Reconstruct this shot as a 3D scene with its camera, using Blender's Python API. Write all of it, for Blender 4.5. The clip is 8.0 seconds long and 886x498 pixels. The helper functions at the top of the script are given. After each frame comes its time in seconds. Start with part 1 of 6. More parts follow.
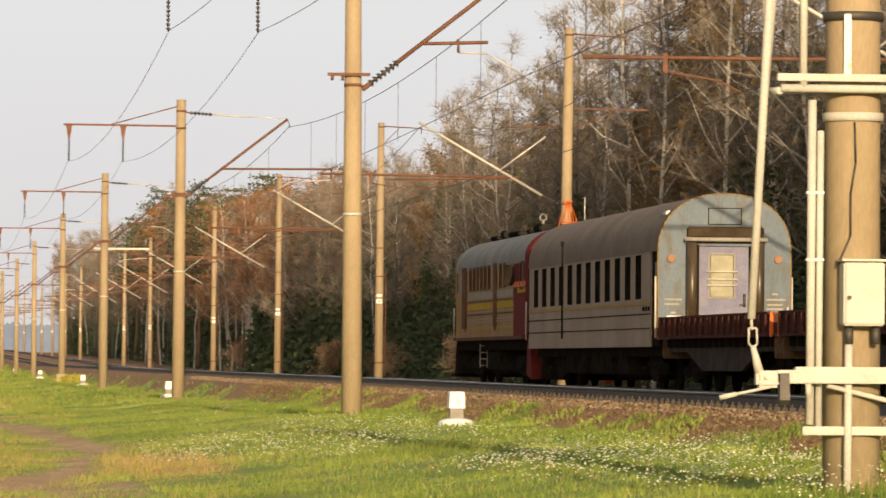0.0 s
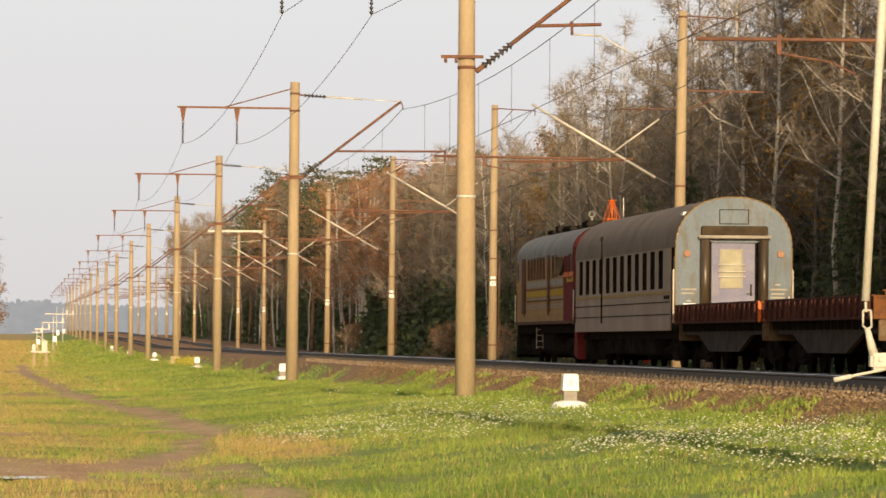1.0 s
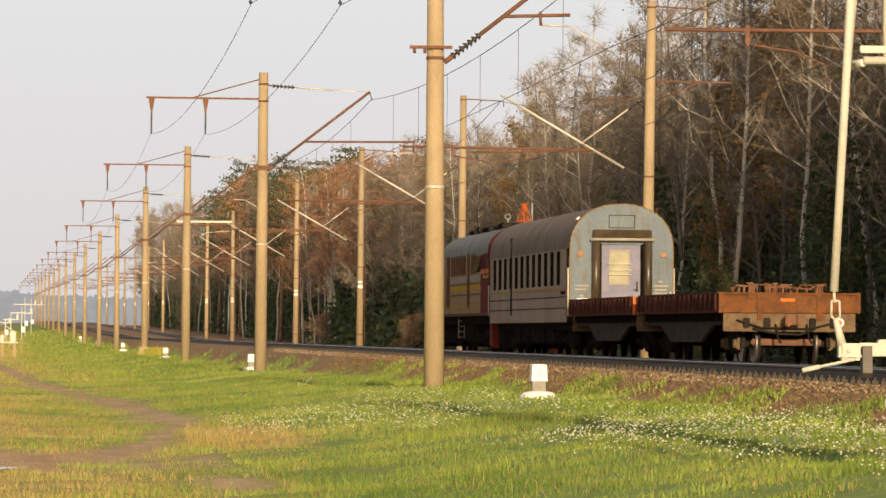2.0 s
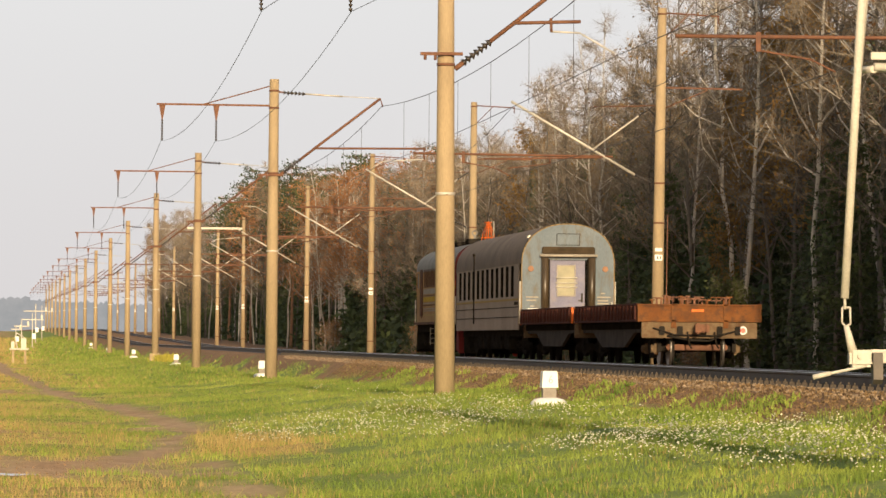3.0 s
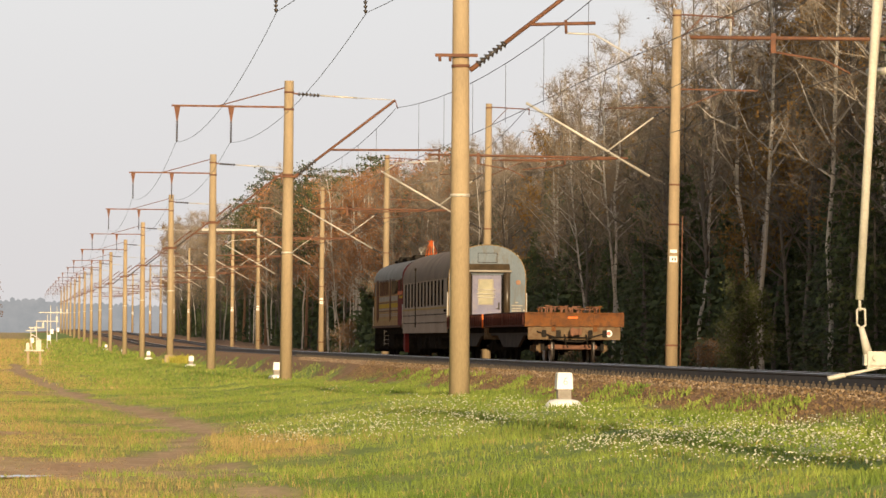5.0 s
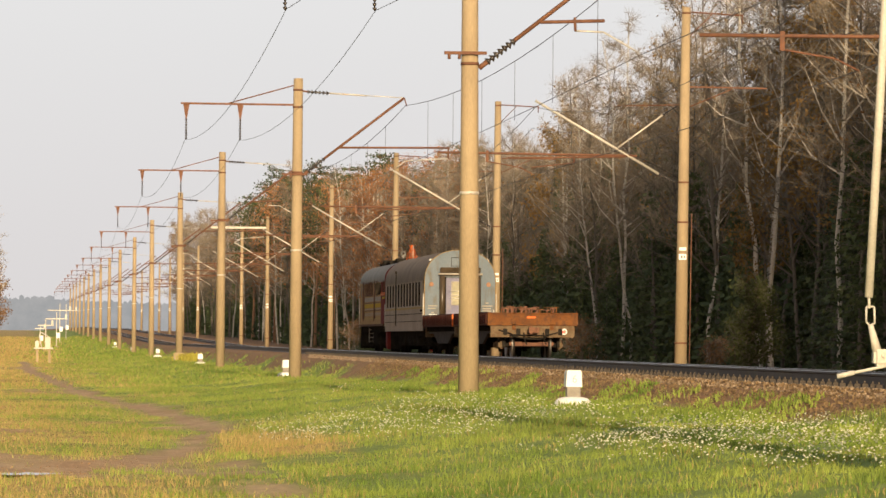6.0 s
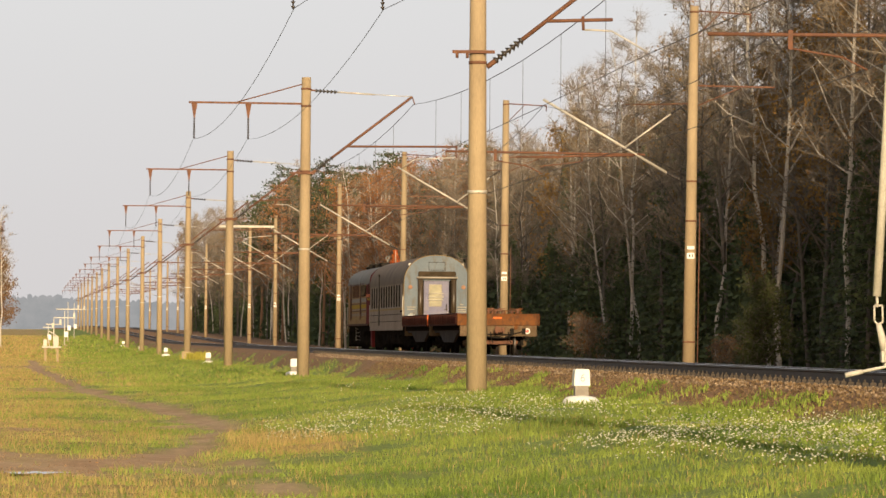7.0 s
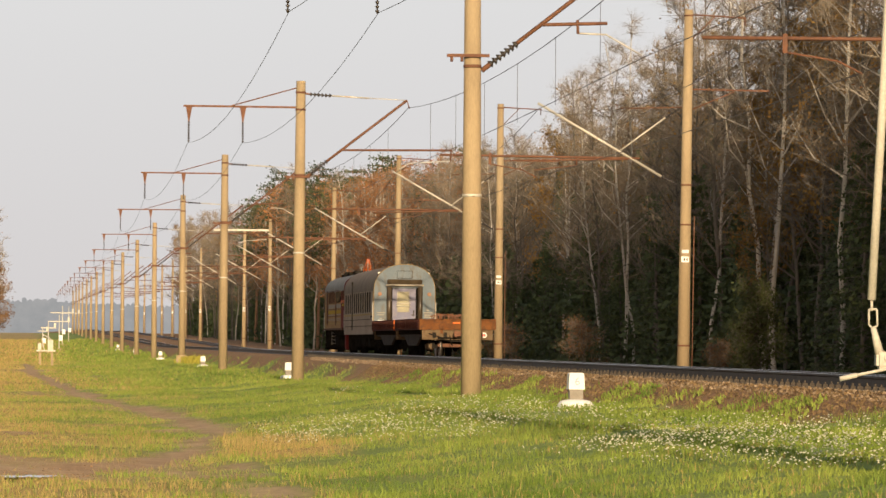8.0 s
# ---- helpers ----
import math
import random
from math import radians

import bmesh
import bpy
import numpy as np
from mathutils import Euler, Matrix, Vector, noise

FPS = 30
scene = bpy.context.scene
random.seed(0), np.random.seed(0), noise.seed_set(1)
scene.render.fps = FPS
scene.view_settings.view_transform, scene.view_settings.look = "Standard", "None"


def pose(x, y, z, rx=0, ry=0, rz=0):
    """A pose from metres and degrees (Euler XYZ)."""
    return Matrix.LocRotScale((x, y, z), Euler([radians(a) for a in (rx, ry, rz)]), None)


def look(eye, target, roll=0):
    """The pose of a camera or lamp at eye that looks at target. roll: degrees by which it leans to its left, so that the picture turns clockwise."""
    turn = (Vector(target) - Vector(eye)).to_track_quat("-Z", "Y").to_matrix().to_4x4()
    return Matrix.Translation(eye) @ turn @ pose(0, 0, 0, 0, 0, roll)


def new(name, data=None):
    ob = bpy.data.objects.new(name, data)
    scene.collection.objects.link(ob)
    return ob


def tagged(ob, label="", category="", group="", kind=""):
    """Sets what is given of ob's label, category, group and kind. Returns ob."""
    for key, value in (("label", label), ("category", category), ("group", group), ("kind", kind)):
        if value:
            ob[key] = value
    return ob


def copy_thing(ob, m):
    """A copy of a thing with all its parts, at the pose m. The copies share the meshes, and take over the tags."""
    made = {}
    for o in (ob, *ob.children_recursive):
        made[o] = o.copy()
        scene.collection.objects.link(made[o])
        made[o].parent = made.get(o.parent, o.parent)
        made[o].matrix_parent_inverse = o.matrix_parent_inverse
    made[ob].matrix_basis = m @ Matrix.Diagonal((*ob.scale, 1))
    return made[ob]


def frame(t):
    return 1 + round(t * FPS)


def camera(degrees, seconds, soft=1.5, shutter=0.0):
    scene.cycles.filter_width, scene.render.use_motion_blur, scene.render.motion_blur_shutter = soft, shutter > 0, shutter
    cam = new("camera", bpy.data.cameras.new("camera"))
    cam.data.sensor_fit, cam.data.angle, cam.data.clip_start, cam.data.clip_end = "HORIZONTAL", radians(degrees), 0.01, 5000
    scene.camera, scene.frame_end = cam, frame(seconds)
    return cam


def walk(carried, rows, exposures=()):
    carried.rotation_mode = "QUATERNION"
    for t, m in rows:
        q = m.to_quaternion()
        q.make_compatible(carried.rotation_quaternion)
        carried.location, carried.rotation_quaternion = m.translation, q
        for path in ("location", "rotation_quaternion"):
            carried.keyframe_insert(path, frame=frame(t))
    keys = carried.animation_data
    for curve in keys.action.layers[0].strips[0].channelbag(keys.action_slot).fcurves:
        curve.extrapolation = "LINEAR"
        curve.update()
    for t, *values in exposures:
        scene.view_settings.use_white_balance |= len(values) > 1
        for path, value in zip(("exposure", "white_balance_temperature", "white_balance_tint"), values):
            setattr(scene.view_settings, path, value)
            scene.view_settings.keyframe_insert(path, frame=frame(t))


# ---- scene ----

# ---------------- camera: stands still on the meadow and pans a little ----------------
FOCAL = 8500.0
LENS = 2 * math.degrees(math.atan(784 / FOCAL))
EYE = (0.0, 0.0, 0.4)
ROLL = 0.4
cam = camera(LENS, 8.0, 1.5, 0.25)


def aim(dx, dy):
    """The camera's pose when the line of the track vanishes at (62 + dx, 602 + dy)."""
    ox, oy, r = 62 + dx - 784, 602 + dy - 441, radians(ROLL)
    ax, ay = ox * math.cos(r) + oy * math.sin(r), oy * math.cos(r) - ox * math.sin(r)
    yaw = math.atan(-ax / FOCAL)
    pitch = math.atan(ay * math.cos(yaw) / FOCAL)
    way = Vector((math.sin(yaw) * math.cos(pitch), math.cos(yaw) * math.cos(pitch), math.sin(pitch)))
    return look(EYE, Vector(EYE) + way * 100, ROLL)


PAN = [(0.0, -213.5, 34), (0.2, -156.5, 28), (0.5, -99, 17.5), (0.8, -53, 8), (1.0, -10.5, 2), (1.1, 13.5, -1.5), (1.2, 30, -5), (1.3, 0, -7), (1.4, -34, -10.5), (1.5, -58, -14.5),
       (1.6, -68, -17.5), (1.7, -70, -18), (2.2, -62, -11), (2.8, -50.5, -4), (3.0, -47.5, -3), (3.5, -46, -2.5), (4.0, -38.5, 0.3),
       (4.5, -29.3, 0.3), (6.0, -4.7, -4.5), (6.5, 4.3, -6.8), (7.0, 9.6, -6.5), (7.5, 7.6, -3.2), (8.0, 0, 0)]
walk(cam, [(t, aim(dx, dy)) for t, dx, dy in PAN], ((0.0, 0.33), (6.5, 0.33), (7.0, 0.24), (8.0, 0.23)))

# ---------------- world and sun ----------------
SUN_AZ, SUN_EL = radians(178), radians(12)
sun_way = Vector((math.sin(SUN_AZ) * math.cos(SUN_EL), math.cos(SUN_AZ) * math.cos(SUN_EL), math.sin(SUN_EL)))
world = bpy.data.worlds.new("world")
scene.world = world
world.use_nodes = True
wn, wl = world.node_tree.nodes, world.node_tree.links
sky = wn.new("ShaderNodeTexSky")
sky.sky_type, sky.sun_disc = "NISHITA", False
sky.sun_elevation, sky.sun_rotation = SUN_EL, SUN_AZ
sky.air_density, sky.dust_density, sky.ozone_density = 1.0, 6.0, 1.0
veil = wn.new("ShaderNodeMix")
veil.data_type = "RGBA"
veil.inputs[0].default_value = 0.2
veil.inputs[7].default_value = (7.4, 7.15, 7.0, 1)
wl.new(sky.outputs[0], veil.inputs[6])
wl.new(veil.outputs[2], wn["Background"].inputs[0])
wn["Background"].inputs[1].default_value = 0.1
lamp = bpy.data.lights.new("sun", "SUN")
lamp.energy, lamp.angle, lamp.color = 5.0, radians(0.6), (1.0, 0.76, 0.48)
sun = new("sun", lamp)
sun.matrix_world = look(sun_way * 300, (0, 0, 0))



def hazy_sky():
    """The pale hazy sky low over the end of the line: a plain glowing backdrop beyond everything else."""
    m = bpy.data.materials.new("hazy_sky")
    m.use_nodes = True
    nt = m.node_tree
    nt.nodes.remove(nt.nodes["Principled BSDF"])
    em, tc, sp, rp = (nt.nodes.new(k) for k in ("ShaderNodeEmission", "ShaderNodeTexCoord", "ShaderNodeSeparateXYZ", "ShaderNodeMapRange"))
    mix = nt.nodes.new("ShaderNodeMix")
    mix.data_type = "RGBA"
    mix.inputs[6].default_value, mix.inputs[7].default_value = (0.56, 0.535, 0.535, 1), (0.625, 0.62, 0.62, 1)
    rp.inputs[2].default_value = 300
    nt.links.new(tc.outputs["Object"], sp.inputs[0])
    nt.links.new(sp.outputs[2], rp.inputs[0])
    nt.links.new(rp.outputs[0], mix.inputs[0])
    nt.links.new(mix.outputs[2], em.inputs[0])
    nt.links.new(em.outputs[0], nt.nodes["Material Output"].inputs[0])
    me = bpy.data.meshes.new("backdrop")
    me.from_pydata([(-1500, 4300, -60), (2600, 4300, -60), (2600, 4300, 900), (-1500, 4300, 900)], [], [(0, 1, 2, 3)])
    me.materials.append(m)
    tagged(new("backdrop", me), "pale grey hazy sky low over the horizon", "sky", kind="structure")


hazy_sky()

# ---------------- materials ----------------
def ramp(nt, fac, a, b, lo=0.35, hi=0.65):
    r = nt.nodes.new("ShaderNodeValToRGB")
    r.color_ramp.elements[0].position, r.color_ramp.elements[1].position = lo, hi
    r.color_ramp.elements[0].color, r.color_ramp.elements[1].color = (*a, 1), (*b, 1)
    nt.links.new(fac, r.inputs[0])
    return r.outputs[0]


def mixc(nt, fac, a, b, mode="MIX"):
    m = nt.nodes.new("ShaderNodeMix")
    m.data_type, m.blend_type = "RGBA", mode
    for sock, v in ((m.inputs[0], fac), (m.inputs[6], a), (m.inputs[7], b)):
        if isinstance(v, (int, float)):
            sock.default_value = v
        elif isinstance(v, tuple):
            sock.default_value = (*v, 1)
        else:
            nt.links.new(v, sock)
    return m.outputs[2]


def noise_node(nt, scale, detail=4.0, stretch=(1, 1, 1), rough=0.55):
    tc, mp, n = nt.nodes.new("ShaderNodeTexCoord"), nt.nodes.new("ShaderNodeMapping"), nt.nodes.new("ShaderNodeTexNoise")
    mp.inputs["Scale"].default_value = stretch
    n.inputs["Scale"].default_value, n.inputs["Detail"].default_value, n.inputs["Roughness"].default_value = scale, detail, rough
    nt.links.new(tc.outputs["Object"], mp.inputs[0])
    nt.links.new(mp.outputs[0], n.inputs[0])
    return n.outputs[0]


def mat(name, a, b, rough=0.7, metal=0.0, big=1.2, fine=25.0, stretch=(1, 1, 1), stain=None, stain_at=(0.55, 0.75), bump=0.15, vary=0.0, through_light=0.0, spec=0.5):
    """A worn surface: colours a to b by a large noise, a fine grain over it, and stains with a shape of their own."""
    m = bpy.data.materials.new(name)
    m.use_nodes = True
    nt = m.node_tree
    bsdf = nt.nodes["Principled BSDF"]
    n1, n2 = noise_node(nt, big, 4, stretch), noise_node(nt, fine, 3, stretch)
    col = ramp(nt, n1, a, b)
    col = mixc(nt, 0.5, col, ramp(nt, n2, (0.62, 0.62, 0.62), (1.0, 1.0, 1.0), 0.3, 0.7), "MULTIPLY")
    if stain:
        n3 = noise_node(nt, big * 2.3, 5, stretch, 0.65)
        f = ramp(nt, n3, (0, 0, 0), (1, 1, 1), *stain_at)
        col = mixc(nt, f, col, stain)
    if vary:
        info = nt.nodes.new("ShaderNodeObjectInfo")
        hsv = nt.nodes.new("ShaderNodeHueSaturation")
        mr = nt.nodes.new("ShaderNodeMapRange")
        mr.inputs[3].default_value, mr.inputs[4].default_value = 1 - vary, 1 + vary
        nt.links.new(info.outputs["Random"], mr.inputs[0])
        nt.links.new(mr.outputs[0], hsv.inputs["Value"])
        nt.links.new(col, hsv.inputs["Color"])
        col = hsv.outputs[0]
    nt.links.new(col, bsdf.inputs["Base Color"])
    bsdf.inputs["Roughness"].default_value, bsdf.inputs["Metallic"].default_value = rough, metal
    bsdf.inputs["Specular IOR Level"].default_value = spec
    if bump:
        bp = nt.nodes.new("ShaderNodeBump")
        bp.inputs["Strength"].default_value, bp.inputs["Distance"].default_value = bump, 0.01
        nt.links.new(n2, bp.inputs["Height"])
        nt.links.new(bp.outputs[0], bsdf.inputs["Normal"])
    if through_light:
        tr = nt.nodes.new("ShaderNodeBsdfTranslucent")
        mx = nt.nodes.new("ShaderNodeMixShader")
        mx.inputs[0].default_value = through_light
        nt.links.new(col, tr.inputs[0])
        nt.links.new(bsdf.outputs[0], mx.inputs[1])
        nt.links.new(tr.outputs[0], mx.inputs[2])
        nt.links.new(mx.outputs[0], nt.nodes["Material Output"].inputs[0])
    return m


CONCRETE = mat("pole_concrete", (0.31, 0.235, 0.14), (0.39, 0.30, 0.18), 0.85, big=0.9, fine=40, stretch=(1, 1, 0.25), stain=(0.22, 0.165, 0.10), stain_at=(0.55, 0.75), vary=0.1)
GALV = mat("galvanised_steel", (0.55, 0.52, 0.46), (0.62, 0.58, 0.5), 0.5, 0.3, big=3, fine=60, stain=(0.30, 0.15, 0.07), stain_at=(0.6, 0.72))
RUST = mat("rusty_steel", (0.13, 0.058, 0.034), (0.19, 0.085, 0.045), 0.85, 0.0, big=4, fine=60, stain=(0.08, 0.045, 0.035))
DARK_STEEL = mat("dark_steel", (0.06, 0.055, 0.05), (0.10, 0.085, 0.07), 0.6, 0.4, big=3, fine=40)
WIRE = mat("weathered_wire", (0.10, 0.09, 0.08), (0.14, 0.13, 0.12), 0.6, 0.5, big=1, fine=10, bump=0)
INSULATOR = mat("glazed_insulator", (0.035, 0.03, 0.028), (0.055, 0.045, 0.04), 0.3, big=6, fine=30, bump=0)
WHITE_PAINT = mat("old_white_paint", (0.50, 0.47, 0.40), (0.58, 0.55, 0.48), 0.7, big=3, fine=45, stain=(0.42, 0.36, 0.27), stain_at=(0.66, 0.8))
WHITEWASH = mat("whitewash", (0.80, 0.79, 0.76), (0.85, 0.84, 0.82), 0.9, big=5, fine=50, stain=(0.55, 0.52, 0.45), stain_at=(0.66, 0.85))
RAIL = mat("rail_steel", (0.055, 0.04, 0.032), (0.09, 0.065, 0.05), 0.6, 0.3, big=2, fine=40)
RAIL_TOP = mat("polished_rail_head", (0.50, 0.50, 0.52), (0.60, 0.60, 0.62), 0.28, 1.0, big=2, fine=30, bump=0)
SLEEPER = mat("sleeper_concrete", (0.05, 0.04, 0.03), (0.075, 0.06, 0.045), 0.9, big=3, fine=30, stain=(0.06, 0.05, 0.04))
BALLAST_STONE = mat("ballast_stone", (0.20, 0.145, 0.092), (0.30, 0.225, 0.15), 0.9, big=9, fine=40)
BANK_SOIL = mat("bank_soil", (0.13, 0.082, 0.038), (0.21, 0.138, 0.066), 0.95, big=3, fine=30, bump=0)
PATH_SOIL = mat("path_soil", (0.36, 0.2, 0.09), (0.46, 0.29, 0.14), 0.95, big=3, fine=30, bump=0)


def per_island(m, lo=0.7, hi=1.25):
    """Lets each loose piece of a joined mesh take its own lightness."""
    nt = m.node_tree
    bsdf = nt.nodes["Principled BSDF"]
    src = bsdf.inputs["Base Color"].links[0].from_socket
    geo, mr, hsv = nt.nodes.new("ShaderNodeNewGeometry"), nt.nodes.new("ShaderNodeMapRange"), nt.nodes.new("ShaderNodeHueSaturation")
    mr.inputs[3].default_value, mr.inputs[4].default_value = lo, hi
    nt.links.new(geo.outputs["Random Per Island"], mr.inputs[0])
    nt.links.new(mr.outputs[0], hsv.inputs["Value"])
    nt.links.new(src, hsv.inputs["Color"])
    users = [l.to_socket for l in nt.links if l.from_socket == src and l.to_node != hsv]
    for s in users:
        nt.links.new(hsv.outputs[0], s)
    return m


BIRCH_BARK = mat("birch_bark", (0.47, 0.44, 0.39), (0.58, 0.54, 0.49), 0.8, big=1.5, fine=12, stretch=(1, 1, 2.5), stain=(0.07, 0.06, 0.05), stain_at=(0.58, 0.64), vary=0.15)
BROWN_BARK = mat("brown_bark", (0.10, 0.085, 0.073), (0.16, 0.14, 0.12), 0.9, big=1.5, fine=14, vary=0.2)
PINE_BARK = mat("pine_bark", (0.22, 0.12, 0.07), (0.30, 0.17, 0.10), 0.9, big=1.2, fine=12, vary=0.15)
TWIGS = per_island(mat("bare_twigs", (0.19, 0.157, 0.122), (0.29, 0.245, 0.19), 0.9, big=0.6, fine=6, bump=0, vary=0.2))
RUST_LEAF = per_island(mat("rust_brown_leaves", (0.21, 0.10, 0.04), (0.28, 0.15, 0.062), 0.8, big=0.5, fine=5, bump=0, vary=0.2, through_light=0.3))
RUSSET_LEAF = per_island(mat("russet_leaves", (0.38, 0.155, 0.055), (0.46, 0.21, 0.075), 0.8, big=0.5, fine=5, bump=0, vary=0.2, through_light=0.3))
GOLD_LEAF = per_island(mat("golden_leaves", (0.28, 0.155, 0.042), (0.34, 0.21, 0.065), 0.8, big=0.5, fine=5, bump=0, vary=0.2, through_light=0.3))
NEEDLES = per_island(mat("dark_needles", (0.045, 0.066, 0.026), (0.085, 0.11, 0.04), 0.8, big=0.5, fine=5, bump=0, vary=0.25, through_light=0.15))
SHRUB_LEAF = per_island(mat("shrub_leaves", (0.075, 0.095, 0.024), (0.13, 0.145, 0.038), 0.8, big=0.8, fine=6, bump=0, vary=0.2, through_light=0.3))
GRASS = per_island(mat("green_grass", (0.135, 0.215, 0.026), (0.32, 0.385, 0.068), 0.75, big=0.35, fine=3, bump=0, through_light=0.35), 0.65, 1.3)
DRY_GRASS = per_island(mat("dry_grass", (0.36, 0.265, 0.09), (0.46, 0.35, 0.13), 0.8, big=0.4, fine=3, bump=0, through_light=0.3), 0.7, 1.25)
PETAL = mat("white_petals", (0.64, 0.63, 0.46), (0.74, 0.73, 0.58), 0.7, big=2, fine=10, bump=0, through_light=0.2)


# ---------------- mesh helpers ----------------
def box(bm, c, s, bevel=0.0):
    r = bmesh.ops.create_cube(bm, size=1.0, matrix=Matrix.Translation(c) @ Matrix.Diagonal((*s, 1)))
    if bevel:
        es = list({e for v in r["verts"] for e in v.link_edges})
        bmesh.ops.bevel(bm, geom=es, offset=bevel, segments=2, affect="EDGES", clamp_overlap=True)


def tube(bm, p0, p1, r0, r1=None, seg=8, caps=True):
    r1 = r0 if r1 is None else r1
    p0, p1 = Vector(p0), Vector(p1)
    q = (p1 - p0).to_track_quat("Z", "Y")
    rings = []
    for p, r in ((p0, r0), (p1, r1)):
        rings.append([bm.verts.new(p + q @ Vector((r * math.cos(a), r * math.sin(a), 0))) for a in (2 * math.pi * k / seg for k in range(seg))])
    for k in range(seg):
        f = bm.faces.new((rings[0][k], rings[0][(k + 1) % seg], rings[1][(k + 1) % seg], rings[1][k]))
        f.smooth = True
    if caps:
        bm.faces.new(rings[0][::-1])
        bm.faces.new(rings[1])


def lathe(bm, base, profile, seg=20, axis=(0, 0, 1)):
    """Turns (radius, height) pairs round an axis through base."""
    q = Vector(axis).to_track_quat("Z", "Y")
    rings = [[bm.verts.new(Vector(base) + q @ Vector((r * math.cos(2 * math.pi * k / seg), r * math.sin(2 * math.pi * k / seg), h))) for k in range(seg)] for r, h in profile]
    for a, b in zip(rings, rings[1:]):
        for k in range(seg):
            bm.faces.new((a[k], a[(k + 1) % seg], b[(k + 1) % seg], b[k])).smooth = True
    bm.faces.new(rings[0][::-1])
    bm.faces.new(rings[-1])


def prism(bm, profile, y0, y1):
    """An (x, z) outline carried from y0 to y1, closed at both ends."""
    a = [bm.verts.new((x, y0, z)) for x, z in profile]
    b = [bm.verts.new((x, y1, z)) for x, z in profile]
    n = len(profile)
    for k in range(n):
        bm.faces.new((a[k], a[(k + 1) % n], b[(k + 1) % n], b[k]))
    bm.faces.new(a[::-1])
    bm.faces.new(b)


def side_plate(bm, outline, x0, x1):
    """A (y, z) outline carried from x0 to x1."""
    a = [bm.verts.new((x0, y, z)) for y, z in outline]
    b = [bm.verts.new((x1, y, z)) for y, z in outline]
    n = len(outline)
    for k in range(n):
        bm.faces.new((a[k], a[(k + 1) % n], b[(k + 1) % n], b[k]))
    bm.faces.new(a[::-1])
    bm.faces.new(b)


def mesh_of(name, bm, material):
    bmesh.ops.recalc_face_normals(bm, faces=bm.faces)
    me = bpy.data.meshes.new(name)
    bm.to_mesh(me)
    bm.free()
    me.materials.append(material)
    return me


def part(name, bm, material, parent=None, label=""):
    ob = new(name, mesh_of(name, bm, material))
    if parent is not None:
        ob.parent = parent
    if label:
        ob["label"] = label
    return ob


def piece(name, me, parent, m=None, label=""):
    ob = new(name, me)
    ob.parent = parent
    if m is not None:
        ob.matrix_basis = m
    if label:
        ob["label"] = label
    return ob


def raw_mesh(name, verts, faces, material):
    me = bpy.data.meshes.new(name)
    me.from_pydata(verts, [], faces)
    me.materials.append(material)
    return me


def nbm():
    return bmesh.new()


# ---------------- ground ----------------
def rise(y):
    """The line climbs gently in the distance."""
    y = np.asarray(y, float)
    return np.where(y < 400, 0, np.where(y < 460, 0.0046 * (y - 400) ** 2 / 120, np.where(y < 1000, 0.0046 * (y - 430), 2.62 + 0.0015 * (y - 1000))))


PROFILE_X = (-40, 2.2, 4.6, 6.8, 8.4, 9.4, 10.0, 10.3, 13.3, 15.2, 17.3, 20.6, 21.4, 24.0, 28, 60)
PROFILE_Z = (-1.18, -1.16, -0.98, -0.70, -0.66, -0.60, -0.32, -0.185, -0.275, -0.48, -0.44, -0.54, -0.85, -1.1, -1.0, -0.9)
PATH = ((-3, 55.0), (-1, 55.6), (0.25, 56.8), (1.34, 60.7), (2.3, 70.5), (3.05, 79), (2.75, 97), (1.72, 124), (1.04, 152), (0.0, 212), (-0.6, 300))


def soft_noise(x, y, s, seed):
    """A smooth field of values from -1 to 1."""
    rng = np.random.RandomState(seed)
    out = 0
    for k in range(7):
        a, f, p = rng.uniform(0, 6.28), s * rng.uniform(0.6, 1.9), rng.uniform(0, 6.28)
        out = out + np.sin((x * np.cos(a) + y * np.sin(a)) * f + p + 1.3 * np.sin((x * np.sin(a) - y * np.cos(a)) * f * 0.7 + p * 2))
    return out / 3.2


def path_distance(x, y):
    best = np.full(np.shape(x), 1e9)
    for (xa, ya), (xb, yb) in zip(PATH, PATH[1:]):
        dx, dy = xb - xa, yb - ya
        k = np.clip(((x - xa) * dx + (y - ya) * dy) / (dx * dx + dy * dy), 0, 1)
        best = np.minimum(best, np.hypot(x - xa - k * dx, (y - ya - k * dy) * 0.45))
    return best


def ground_z(x, y):
    x, y = np.asarray(x, float), np.asarray(y, float)
    z = np.interp(x, PROFILE_X, PROFILE_Z) + rise(y)
    z = z - np.interp(y, (84, 150, 320), (0, 0.24, 0.28)) * np.interp(x, (2.5, 5.5, 9.0, 9.9), (0, 1, 1, 0))
    rough = np.clip((10.2 - x) / 1.0, 0, 1) * np.clip((x + 60) / 20, 0, 1)
    z = z + rough * (0.036 * soft_noise(x, y, 0.55, 3) + 0.025 * soft_noise(x, y, 1.9, 4))
    z = z - 0.03 * np.clip(1 - path_distance(x, y) / 0.7, 0, 1)
    return z


def gz(x, y):
    return float(ground_z(x, y))


